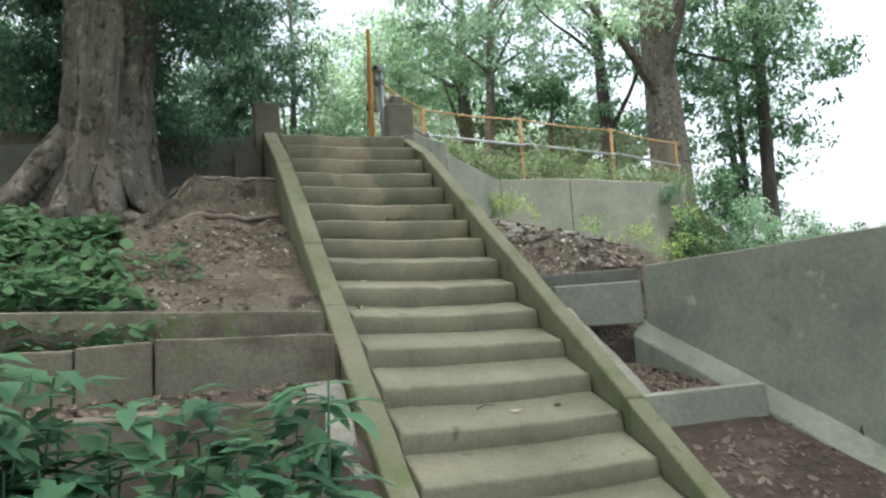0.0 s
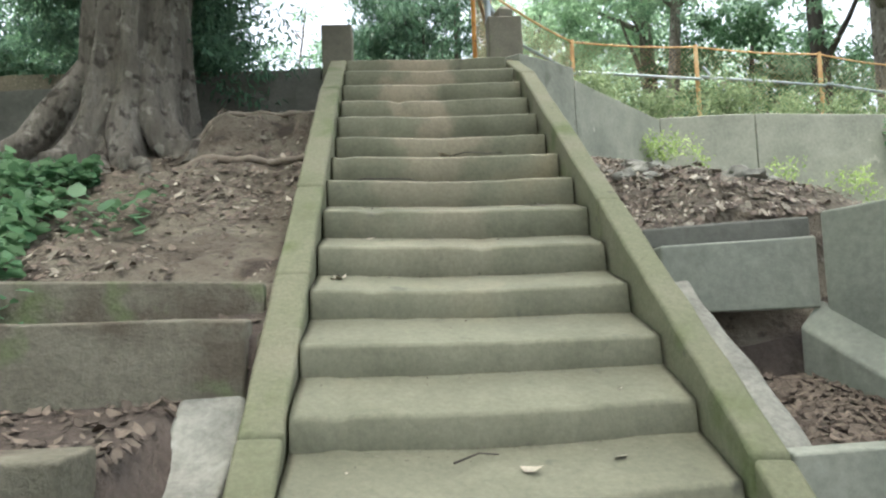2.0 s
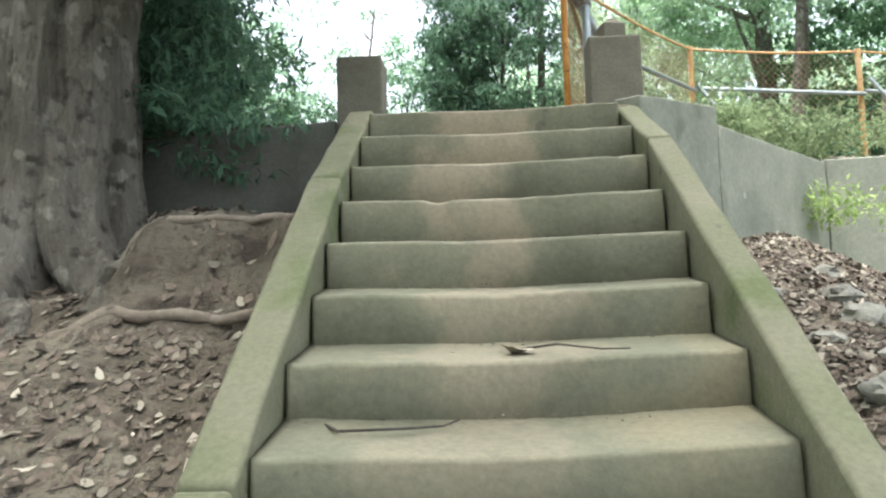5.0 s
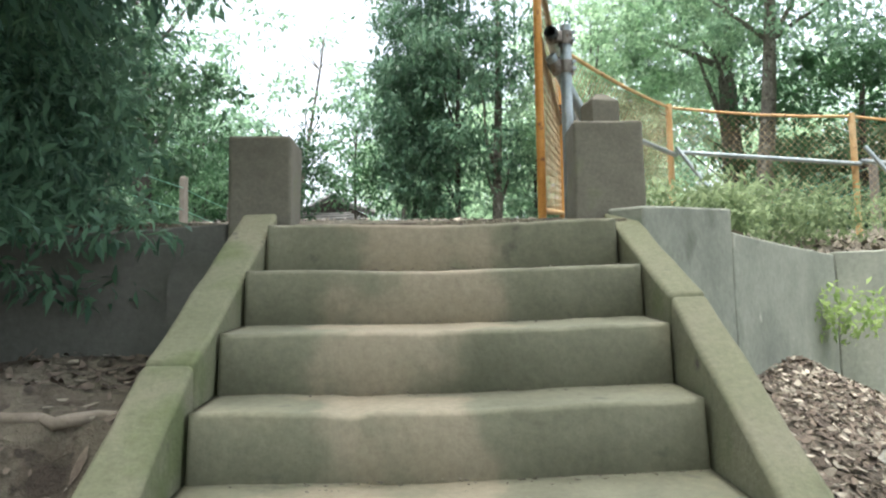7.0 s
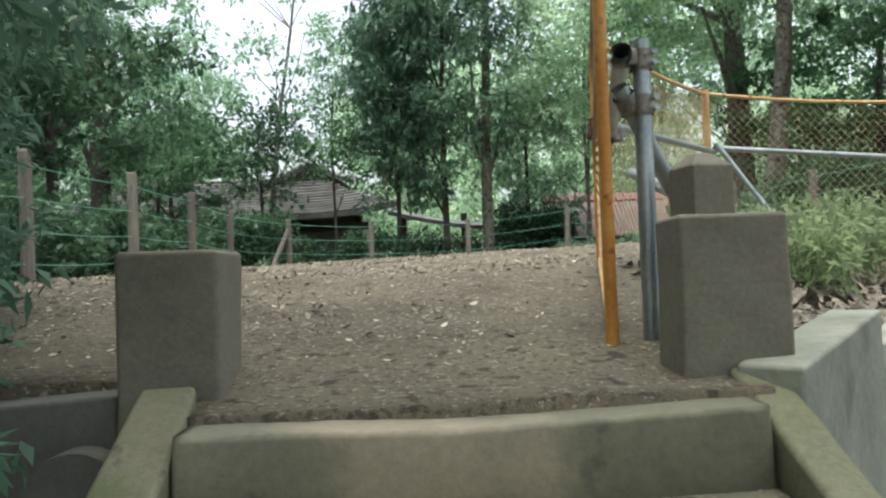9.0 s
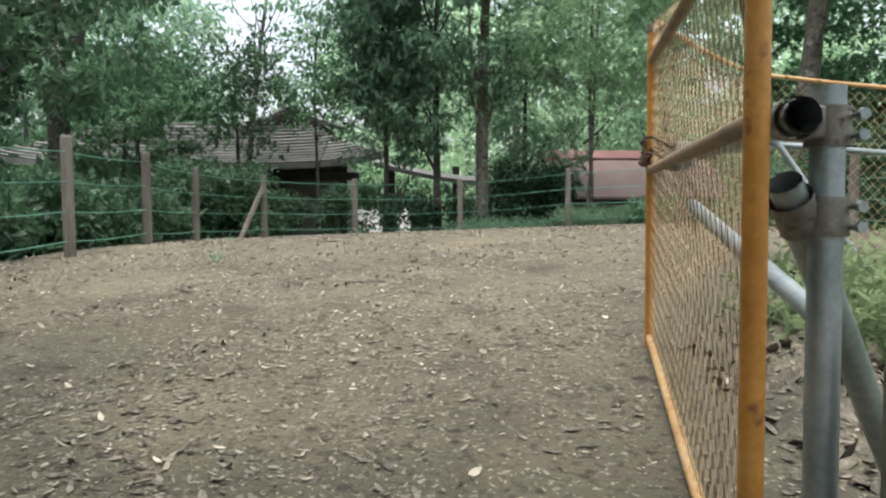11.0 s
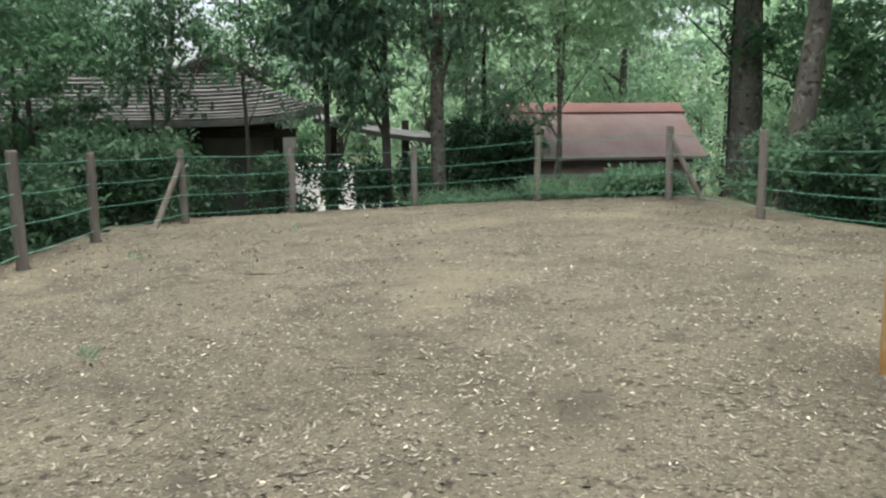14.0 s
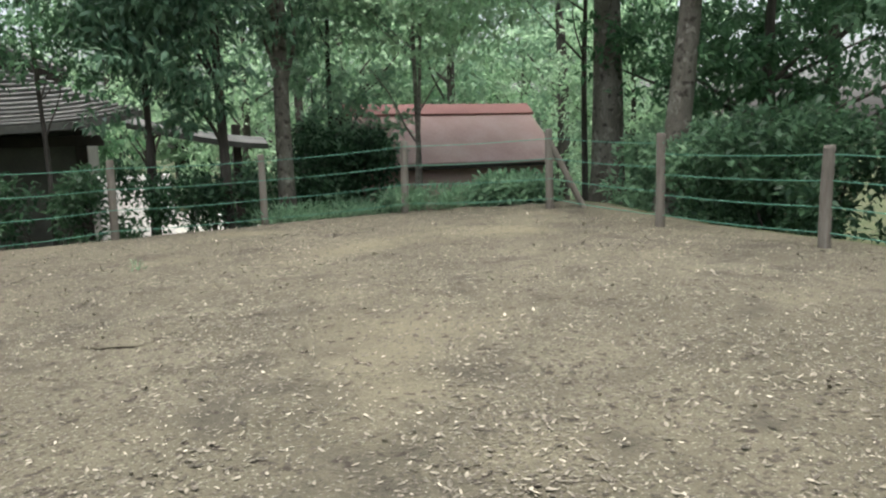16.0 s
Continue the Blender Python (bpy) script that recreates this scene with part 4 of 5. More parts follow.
def shrub(x, y, rx, ry, h, leaf, clumps=40, per=60, size=0.09, seed=0, label="", category="shrub", clump_r=0.25, name="shrub", base=None, droop=0.1, aspect=0.45):
    rng = np.random.default_rng(5000 + seed)
    g = float(ground_height(x, y)) if base is None else base
    t = thing(name, (x, y, g), label or "dense green shrub outside the fence", category, "shrubs")
    c = np.stack([x + rx * rng.uniform(-1, 1, clumps), y + ry * rng.uniform(-1, 1, clumps), g + h * rng.random(clumps) ** 0.8], axis=1)
    for e in c[:6] if category == "shrub" else ():
        bm = bmesh.new()
        add_tube(bm, limb_pts(rng, (x + (e[0] - x) * 0.4, y + (e[1] - y) * 0.4, g - 0.1), e, 0.06, 4), [0.018, 0.015, 0.012, 0.009, 0.005], 5)
        part("stem", bm, BARK_DARK, t)
    v, f = leaves(rng, c, (clump_r, clump_r, clump_r), per, size, droop, aspect)
    np_mesh("foliage", v, f, leaf, t)
    return t


def old_tree():
    """The large tree on the slope with buttress roots."""
    x, y, g = 1.475, 6.95, 1.95
    rng = np.random.default_rng(77)
    t = thing("old_tree", (x, y, g), "old tree with a thick grey trunk, spreading roots and dark foliage", "tree")
    sides, rings = 200, 80
    lobes = [(-166, 1.3, 12), (-121, 1.0, 11), (-84, 0.85, 10), (-44, 1.0, 12), (-4, 0.8, 13), (45, 0.6, 14), (90, 0.5, 15), (140, 0.6, 14)]
    bm = bmesh.new()
    rows = []
    for j in range(rings):
        h = 6.8 * (j / (rings - 1)) ** 2.0
        row = []
        for k in range(sides):
            a = 360 * k / sides - 180
            lob = sum(s * math.exp(-(((a - c - 6 * math.sin(0.8 * h + 1.7 * c) + 180) % 360 - 180) / (w * (1 + 0.25 * h))) ** 2) for c, s, w in lobes)
            r = 0.35 - 0.008 * h - 0.10 * math.exp(-h / 0.4) + lob * (0.46 * math.exp(-max(h - 0.15, 0) / 0.22) + 0.10 * math.exp(-h / 0.7) + 0.045)
            r += 0.05 * noise.noise(Vector((math.cos(radians(a)) * 2.2, math.sin(radians(a)) * 2.2, h * 1.1)))
            ca, sa = math.cos(radians(a)), math.sin(radians(a))
            r += 0.028 * noise.noise(Vector((ca * 6, sa * 6, h * 0.9))) + 0.016 * noise.noise(Vector((ca * 14, sa * 14, h * 2.2)))
            row.append(bm.verts.new((x + 0.02 * h + r * math.cos(radians(a)), y + r * math.sin(radians(a)), g - 0.12 + h)))
        rows.append(row)
    for a, b in zip(rows, rows[1:]):
        for k in range(sides):
            bm.faces.new((a[k], a[(k + 1) % sides], b[(k + 1) % sides], b[k]))
    for v in bm.verts:
        v.co += noise.noise_vector(Vector((v.co.x * 6, v.co.y * 6, v.co.z * 1.8))) * 0.026 + noise.noise_vector(Vector((v.co.x * 17, v.co.y * 17, v.co.z * 4))) * 0.012
    part("trunk", bm, BARK, t, smooth=True)
    for ang, ln, rr in ((-164, 1.6, 0.15), (-138, 0.6, 0.10), (-118, 0.62, 0.12), (-97, 0.5, 0.09), (-78, 0.6, 0.12), (-52, 0.62, 0.12), (-28, 0.5, 0.09), (170, 1.4, 0.12)):
        a = radians(ang)
        bm = bmesh.new()
        pts, rad = [], []
        for i in range(17):
            u = i / 16
            w = a + 0.16 * math.sin(5 * u + ang)
            px, py = x + math.cos(w) * (0.26 + ln * 1.1 * u), y + math.sin(w) * (0.26 + ln * 1.1 * u)
            ground = float(surface(px, py))
            pts.append((px, py, ground + max(0.62 * (1 - u / 0.55) ** 2 if u < 0.55 else 0.0, 0.05 * (1 - u)) - 0.03 * u))
            rad.append(rr * (1 - 0.72 * u))
        add_tube(bm, pts, rad, 14)
        for v in bm.verts:
            v.co += noise.noise_vector(v.co * 5) * 0.03 + noise.noise_vector(v.co * 15) * 0.010
        part("root", bm, BARK, t, smooth=True)
    for i, (tx, ty, tz) in enumerate(((2.5, 7.4, 5.6), (0.2, 8.0, 6.2), (1.9, 8.4, 5.6), (-0.6, 6.4, 6.0), (2.3, 6.4, 6.6), (1.2, 9.0, 7.0))):
        bm = bmesh.new()
        add_tube(bm, limb_pts(rng, (x + 0.05, y, g + 2.6 + 0.3 * i), (tx, ty, tz), 0.06, 7), [0.13 - 0.015 * k for k in range(8)], 8)
        part("limb", bm, BARK, t, smooth=True)
    c = []
    while len(c) < 400:
        p = np.array([rng.uniform(-2.4, 2.9), rng.uniform(6.3, 10.2), 2.8 + 5.4 * rng.random() ** 1.3])
        if p[0] > 2.95 - (p[1] - 6.3) * 0.55 or (p[1] < 7.1 and (p[0] < 1.95 or p[2] < 3.4) and p[2] < 5.2) or (p[1] < 7.6 and p[0] < 1.9 and p[2] < 3.3) or (p[0] < 0.7 and p[1] < 10.3 and rng.random() < 0.88):
            continue
        c.append(p)
    c = np.array(c)
    sp = np.tile([0.40, 0.40, 0.28], (len(c), 1))
    v, f = sprays(rng, c, sp, 400, 0.075, 0.4, 0.28, 9)
    np_mesh("crown", v, f, CONIFER, t)
    # unseen limbs and crown added high above the stairs to shade them
    high = np.stack([rng.uniform(0.6, 6.6, 150), rng.uniform(0.5, 7.4, 150), rng.uniform(6.9, 9.6, 150)], axis=1)
    for k, e in enumerate(high[:7]):
        bm = bmesh.new()
        add_tube(bm, limb_pts(rng, (x + 0.12, y, g + 4.0 + 0.25 * k), e, 0.05, 7), [0.11 - 0.013 * q for q in range(8)], 8)
        part("limb", bm, BARK, t, smooth=True)
    v, f = sprays(rng, high, np.tile([0.75, 0.75, 0.35], (len(high), 1)), 150, 0.15, 0.3, 0.35)
    np_mesh("shade_crown", v, f, CONIFER, t)


old_tree()
# beside and beyond the wire fence
tree(5.28, 22.0, 0.15, 11, 2.4, 1.9, LEAF_GLOSS, BARK, 80, 70, 0.19, 1, droop=0.6, label="slender tree with drooping glossy leaves", off=(-0.8, 0), aspect=0.3)
tree(4.36, 22.0, 0.09, 9, 1.6, 1.5, LEAF_GLOSS, None, 80, 70, 0.19, 2, droop=0.6, label="slender tree with drooping glossy leaves", off=(-0.4, 0), aspect=0.3)
tree(-2.8, 21.5, 0.27, 12, 2.6, 2.4, LEAF_MID, None, 46, 80, 0.15, 3, off=(-0.7, 0))
tree(-1.6, 22.3, 0.10, 4.4, 0.9, 1.7, LEAF_DARK, None, 42, 60, 0.13, 4)
tree(1.9, 22.6, 0.05, 5.4, 2.4, 0.8, LEAF_DARK, None, 26, 50, 0.12, 5, label="young tree with thin stem and airy leaves")
tree(-2.1, 22.9, 0.07, 5.6, 1.2, 1.5, LEAF_DARK, None, 60, 70, 0.13, 21, label="slim tree with dark leaves before the hall")
tree(3.3, 22.6, 0.07, 7.5, 2.2, 1.0, LEAF_GLOSS, None, 70, 70, 0.17, 22, droop=0.6, label="slender tree with drooping glossy leaves", aspect=0.3)
tree(11.0, 22.4, 0.07, 9, 3.6, 1.9, LEAF_LIGHT, None, 70, 60, 0.14, 23, off=(-1.6, 0.2), label="young maple with airy light green leaves")
tree(7.5, 22.0, 0.05, 8, 2.3, 2.0, LEAF_LIGHT, BARK, 70, 60, 0.13, 6, label="young maple with airy light green leaves")
tree(7.3, 21.8, 0.04, 7, 2.8, 1.7, LEAF_LIGHT, BARK, 55, 60, 0.13, 7, label="young maple with airy light green leaves", lean=(0.4, 0))
tree(6.4, 23.4, 0.08, 6, 0.6, 1.3, LEAF_MID, None, 80, 60, 0.13, 16)
tree(10.4, 20.8, 0.30, 11, 3.4, 2.6, LEAF_LIGHT, BARK, 75, 75, 0.15, 8)
tree(9.7, 18.4, 0.20, 10, 4.2, 2.6, LEAF_MID, BARK, 75, 75, 0.14, 9, lean=(1.2, 0.4))
tree(12.6, 19.5, 0.18, 5.6, 1.0, 2.4, LEAF_DARK, None, 90, 90, 0.15, 10)
tree(12.0, 15.5, 0.22, 10, 1.6, 2.4, LEAF_MID, None, 65, 80, 0.14, 11)
tree(15.2, 20.6, 0.22, 6.2, 1.2, 2.8, LEAF_DARK, None, 32, 80, 0.16, 25)
tree(13.6, 24.5, 0.10, 7, 0.8, 1.8, LEAF_LIGHT, None, 90, 70, 0.14, 17)
# right of the stairs
tree(11.6, 12.6, 0.48, 13, 4.0, 3.2, LEAF_LIGHT, BARK, 60, 75, 0.14, 12, label="tall old tree with ivy on its thick trunk")
tree(14.3, 12.9, 0.18, 12, 1.5, 2.2, LEAF_DARK, None, 80, 80, 0.14, 13)
tree(-3.5, 13.0, 0.22, 10, 1.0, 2.6, LEAF_DARK, None, 45, 80, 0.13, 14)
tree(-3.0, 9.8, 0.2, 9, 1.0, 2.2, LEAF_MID, None, 40, 80, 0.13, 15)
tree(-1.7, 16.9, 0.13, 5.0, 2.2, 2.0, LEAF_HEDGE, None, 50, 80, 0.15, 27, label="dark broadleaf tree leaning over the fence")
tree(0.2, 22.9, 0.06, 4.8, 2.5, 1.3, LEAF_HEDGE, None, 34, 60, 0.13, 28, label="slim tree with dark leaves before the hall")
tree(-3.0, 17.2, 0.16, 8, 1.0, 2.0, CONIFER, None, 55, 80, 0.14, 18)
tree(0.0, 24.0, 0.09, 9.5, 3.8, 1.8, LEAF_MID, BARK, 16, 40, 0.16, 24, lean=(0.8, 0), label="thin tree with bare forking branches", limbs=14)
# unseen trees added over the foot of the stairs to shade the lower steps
for i, (x, y) in enumerate(((-0.8, -2.2), (7.8, -1.2))):
    tree(x, y, 0.3, 13, 6.8, 3.6, LEAF_MID, None, 110, 60, 0.24, 80 + i, clump_r=0.8)
# woods behind
rw = random.Random(21)
for i in range(26):
    deg = -75 + 104 * i / 25 + rw.uniform(-2, 2)
    ang = radians(deg)
    dist = rw.uniform(20, 31)
    open_sky = -17 < deg < -4
    tree(4 + dist * math.sin(ang), 10 + dist * math.cos(ang), rw.uniform(0.12, 0.26), 4.5 if open_sky else rw.uniform(9, 13), rw.uniform(0.3, 1.6), rw.uniform(2.2, 3.2), ((LEAF_DARK, LEAF_MID) if deg < -8 else (LEAF_LIGHT, LEAF_MID) if deg > 20 else (LEAF_LIGHT, LEAF_LIGHT))[i % 2], None, 50 if deg < -20 else 66 if deg > 20 else 44, 45, 0.24, 100 + i, clump_r=0.75)
for i in range(24):
    deg = -72 + 106 * i / 23 + rw.uniform(-1.5, 1.5)
    if not -18 < deg < -3 and not (deg > 0 and i % 3 == 0):
        ang, dist = radians(deg), rw.uniform(33, 42)
        tree(4 + dist * math.sin(ang), 10 + dist * math.cos(ang), 0.3, rw.uniform(13, 18), 0.5, rw.uniform(3.4, 4.6), LEAF_MID if deg < 0 else LEAF_LIGHT, None, 62, 90, 0.32, 300 + i, clump_r=1.3, label="tall tree in the wood behind the field")
for i in range(24):
    ang = radians(-80 + 118 * i / 23)
    dist = rw.uniform(15, 21)
    x, y = 4 + dist * math.sin(ang), 9 + dist * math.cos(ang)
    if not (-6 < x < 5.6 and y > 23 or 6.6 < x < 12.6 and 22 < y < 27):
        shrub(x, y, 1.4, 1.0, rw.uniform(1.2, 2.2), (LEAF_DARK, LEAF_HEDGE)[i % 2], 60, 80, 0.17, 200 + i, "dense green undergrowth below the trees", "shrub", 0.4, "undergrowth")
# hedges outside the fence
for i, (x, y, rx, ry, h, m) in enumerate(((-0.6, 11.0, 0.7, 1.2, 1.0, LEAF_HEDGE), (-0.6, 13.4, 0.8, 1.3, 1.0, LEAF_HEDGE), (-0.5, 15.8, 0.8, 1.3, 0.9, LEAF_HEDGE), (-0.5, 18.2, 0.8, 1.3, 1.0, LEAF_HEDGE), (0.2, 20.6, 0.9, 0.8, 1.2, LEAF_HEDGE), (2.0, 22.0, 1.1, 0.6, 1.2, LEAF_HEDGE), (4.2, 22.3, 1.1, 0.5, 1.1, LEAF_HEDGE), (6.4, 23.0, 0.8, 0.6, 1.8, LEAF_HEDGE), (10.2, 16.6, 0.9, 1.0, 1.4, LEAF_HEDGE), (10.3, 18.6, 0.8, 0.8, 1.3, LEAF_MID), (8.4, 20.4, 0.5, 0.4, 0.25, LEAF_MID))):
    shrub(x, y, rx, ry, h, m, 34 if 1.5 < x < 5 and y > 21 else 100, 90, 0.11, i)
for i, (x, y, rx) in enumerate(((5.6, 21.2, 0.9), (7.4, 20.6, 0.9))):
    shrub(x, y, rx, 0.35, 0.2, LEAF_MID, 60, 45, 0.15, 30 + i, "long green grass growing along the fence", "grass", 0.14, "grass_tuft", aspect=0.12, droop=-0.4)
for i, (x, y, rx, ry, h) in enumerate(((6.6, 10.6, 0.8, 0.5, 0.36), (8.2, 10.5, 0.9, 0.5, 0.38), (5.5, 9.6, 0.4, 0.5, 0.18), (9.8, 10.6, 0.8, 0.5, 0.4))):
    shrub(x, y, rx, ry, h, LEAF_BROWN, 48, 55, 0.08, 40 + i, "dry brownish-green weeds on the bank below the fence", "weeds", 0.2, "weeds", aspect=0.3)
# unseen trees added to close the place behind and beside the stairs, cutting sky light
for i, (x, y) in enumerate(((-5.0, 2.5), (-5.5, -3.5), (-5.8, 6.2))):
    tree(x, y, 0.25, 11, 2.2, 3.2, LEAF_MID, None, 90, 60, 0.2, 60 + i, clump_r=0.7)


# ---- small growth ----
def ivy_bed():
    rng = np.random.default_rng(12)
    n = 15000
    x, y = rng.uniform(-2.5, 2.25, n), rng.uniform(3.95, 6.2, n)
    wob = np.array([noise.noise(Vector((a * 1.8, b * 1.8, 5))) for a, b in zip(x, y)])
    keep = (x < 1.72 + 0.35 * wob + 0.30 * np.clip(4.9 - y, 0, 1)) & (y < 5.95 + 0.3 * wob)
    keep |= (rng.random(n) < 0.25) & (x < 2.2) & (np.abs(y - 5.0) < 0.25 + 0.2 * wob)
    x, y, wob = x[keep], y[keep], wob[keep]
    z = surface(x, y) + (0.03 + 0.16 * rng.random(len(x)) ** 1.3) * (0.8 + 0.5 * wob) 
    v, f = flat_leaves(rng, x, y, z, 0.066, 0.4, 0.9)
    ob = np_mesh("ground_ivy", v, f, LEAF_IVY)
    tagged(ob, "bright green ground ivy spreading over the dirt slope", "ivy", kind="stuff")


ivy_bed()


def broad_shrub(x, y, base, rx, ry, h, n, seed, size=0.15):
    """A low shrub with large pointed leaves on upright stems."""
    rng = np.random.default_rng(seed)
    t = thing("broadleaf_shrub", (x, y, base), "leafy shrub with large pointed green leaves", "shrub", "shrubs")
    vs, fs = [], []
    count = 0
    for i in range(n):
        ex, ey = x + rng.uniform(-rx, rx), y + rng.uniform(-ry, ry)
        ez = base + h * rng.uniform(0.65, 1.0)
        if i % 3 == 0:
            bm = bmesh.new()
            add_tube(bm, limb_pts(rng, (x + (ex - x) * 0.6, y + (ey - y) * 0.6, base - 0.05), (ex, ey, ez), 0.04, 4), [0.009, 0.008, 0.006, 0.005, 0.003], 5)
            part("stem", bm, LEAF_BROAD, t)
        for k in range(15):
            a = rng.random() * 6.283
            e = rng.uniform(-0.5, 0.35)
            d = np.array([math.cos(a) * math.cos(e), math.sin(a) * math.cos(e), math.sin(e)])
            s = np.array([-math.sin(a), math.cos(a), 0])
            up = np.cross(d, s)
            ln = size * rng.uniform(0.6, 1.15)
            w = ln * 0.5
            p = np.array([ex, ey, ez - 0.6 * h * rng.random() ** 1.5]) + d * 0.03
            rows = [p, p + d * ln * 0.25 + s * w * 0.42 + up * ln * 0.05, p + d * ln * 0.55 + s * w * 0.45 + up * ln * 0.04, p + d * ln * 1.0 - up * ln * 0.18, p + d * ln * 0.55 - s * w * 0.45 + up * ln * 0.04, p + d * ln * 0.25 - s * w * 0.42 + up * ln * 0.05, p + d * ln * 0.5]
            vs += rows
            fs += [(count, count + 1, count + 6), (count + 1, count + 2, count + 6), (count + 2, count + 3, count + 6), (count + 3, count + 4, count + 6), (count + 4, count + 5, count + 6), (count + 5, count, count + 6)]
            count += 7
    np_mesh("foliage", np.array(vs), np.array(fs), LEAF_BROAD, t)


broad_shrub(2.0, 1.9, -0.6, 0.5, 0.3, 1.3, 100, 1, 0.15)
broad_shrub(1.35, 1.75, -0.6, 0.45, 0.35, 1.42, 100, 2, 0.155)
broad_shrub(0.4, 2.4, -0.6, 0.5, 0.4, 1.1, 24, 3)
for i, (x, y, rx, ry, b, h, m, k) in enumerate(((6.4, 9.2, 0.36, 0.12, 2.42, 0.27, LEAF_YELLOW, 13), (8.0, 9.3, 0.4, 0.2, 1.7, 0.7, LEAF_YELLOW, 9), (8.9, 9.2, 0.5, 0.25, 1.6, 0.9, LEAF_YELLOW, 20), (9.7, 9.4, 0.5, 0.3, 1.7, 1.35, LEAF_DARK, 42), (10.6, 9.8, 0.6, 0.5, 1.6, 1.1, LEAF_MID, 60), (12.0, 10.2, 0.9, 0.6, 1.4, 1.1, LEAF_MID, 70), (13.8, 10.8, 1.0, 0.6, 1.2, 1.2, LEAF_DARK, 70))):
    shrub(x, y, rx, ry, h, m, k, 50, 0.05 if m is LEAF_YELLOW else 0.08, 70 + i, "green weeds and creepers growing against the retaining wall", "weeds", 0.15, "weeds", base=b)
tree(16.5, 16.5, 0.14, 11, 1.5, 2.4, LEAF_MID, None, 60, 60, 0.15, 19)
tree(14.8, 14.2, 0.10, 9, 1.0, 2.0, LEAF_MID, None, 55, 60, 0.14, 20)


# ---- fallen leaves, stones, roots ----
def litter(name, label, x0, x1, y0, y1, n, size, mat, seed, keep=None, lift=0.008, tilt=0.35, curl=0.25, aspect=0.55):
    rng = np.random.default_rng(seed)
    x, y = rng.uniform(x0, x1, n), rng.uniform(y0, y1, n)
    if keep is not None:
        k = keep(x, y, rng)
        x, y = x[k], y[k]
    z = surface(x, y)
    gx = np.clip((ground_height(x + 0.05, y) - ground_height(x - 0.05, y)) / 0.1, -1, 1)
    gy = np.clip((ground_height(x, y + 0.05) - ground_height(x, y - 0.05)) / 0.1, -1, 1)
    v, f = flat_leaves(rng, x, y, z + lift, size, tilt, aspect, curl)
    q = v.reshape(len(x), 6, 3)
    q[:, :, 2] += gx[:, None] * (q[:, :, 0] - x[:, None]) + gy[:, None] * (q[:, :, 1] - y[:, None])
    return tagged(np_mesh(name, v, f, mat), label, "leaf litter", kind="stuff")


def patchy(lo, sc=0.8):
    def keep(x, y, rng):
        w = np.array([noise.fractal(Vector((a * sc, b * sc, 9)), 1.0, 2.0, 3) for a, b in zip(x, y)])
        return rng.random(len(x)) < np.clip(lo + w * 1.6, 0.08, 1)
    return keep


litter("leaf_litter", "brown fallen leaves scattered over the bare field", 0.2, 8.8, 7.9, 20.9, 230000, 0.021, DEADLEAF, 31, patchy(0.6), lift=0.002, tilt=0.11, curl=0.09, aspect=0.4)
litter("pale_litter", "pale dry leaves scattered over the field", 0.2, 8.8, 7.6, 20.9, 15000, 0.022, PALELEAF, 32, patchy(0.6, 1.1), lift=0.006, tilt=0.14, curl=0.1, aspect=0.4)
litter("leaf_litter", "curled brown leaves standing out on the field", 0.2, 8.8, 7.9, 20.9, 20000, 0.034, DEADLEAF, 44, patchy(0.55, 1.6), lift=0.006, tilt=0.16, curl=0.2, aspect=0.4)
litter("pale_litter", "curled pale leaves standing out on the field", 0.2, 8.8, 7.9, 20.9, 1800, 0.031, PALELEAF, 45, patchy(0.5, 1.6), lift=0.008, tilt=0.3, curl=0.25, aspect=0.4)
litter("leaf_litter", "tan leaf fragments strewn over the field", 0.2, 8.8, 7.9, 20.9, 42000, 0.027, TANLEAF, 46, patchy(0.55, 1.3), lift=0.006, tilt=0.25, curl=0.2, aspect=0.4)
litter("leaf_litter", "dead leaves and twigs on the dirt slope", -1.5, 2.86, 4.25, 7.4, 15000, 0.038, BROWNLEAF, 33, patchy(0.75, 1.4), lift=0.005, tilt=0.28, curl=0.25)
litter("leaf_litter", "tan leaf fragments on the dirt slope", -1.5, 2.86, 4.25, 7.4, 2600, 0.034, TANLEAF, 47, patchy(0.6, 1.4), lift=0.007, tilt=0.15, curl=0.12)
litter("pale_litter", "pale dry leaves on the dirt slope", -1.5, 2.86, 4.25, 6.4, 170, 0.045, PALELEAF, 43, patchy(0.6, 1.4), lift=0.008, tilt=0.25, curl=0.2)
litter("leaf_litter", "dead leaves lying on the stone terraces", -1.2, 2.84, 3.1, 4.1, 2400, 0.045, BROWNLEAF, 34, tilt=0.25)
litter("leaf_litter", "brown leaves filling the concrete bed", 4.45, 5.35, 3.42, 4.24, 3600, 0.042, BROWNLEAF, 35, lambda x, y, r: x < 5.02 + 0.33 * (4.24 - y), tilt=0.25)
litter("leaf_litter", "dead leaves on damp soil below the kerb", 4.45, 6.3, 0.8, 3.3, 1600, 0.04, BROWNLEAF, 36, lambda x, y, r: x < 5.0 + 0.33 * (4.24 - y), tilt=0.25)
litter("leaf_litter", "heap of dead leaves below the retaining wall", 4.46, 6.6, 4.45, 9.4, 26000, 0.030, BROWNLEAF, 37, lambda x, y, r: (y < wing_line(x) - 0.1) & (x < 5.3 + 0.5 * (y - 4.0) - 0.8 * r.random(len(x)) ** 2), lift=0.01, tilt=0.35)
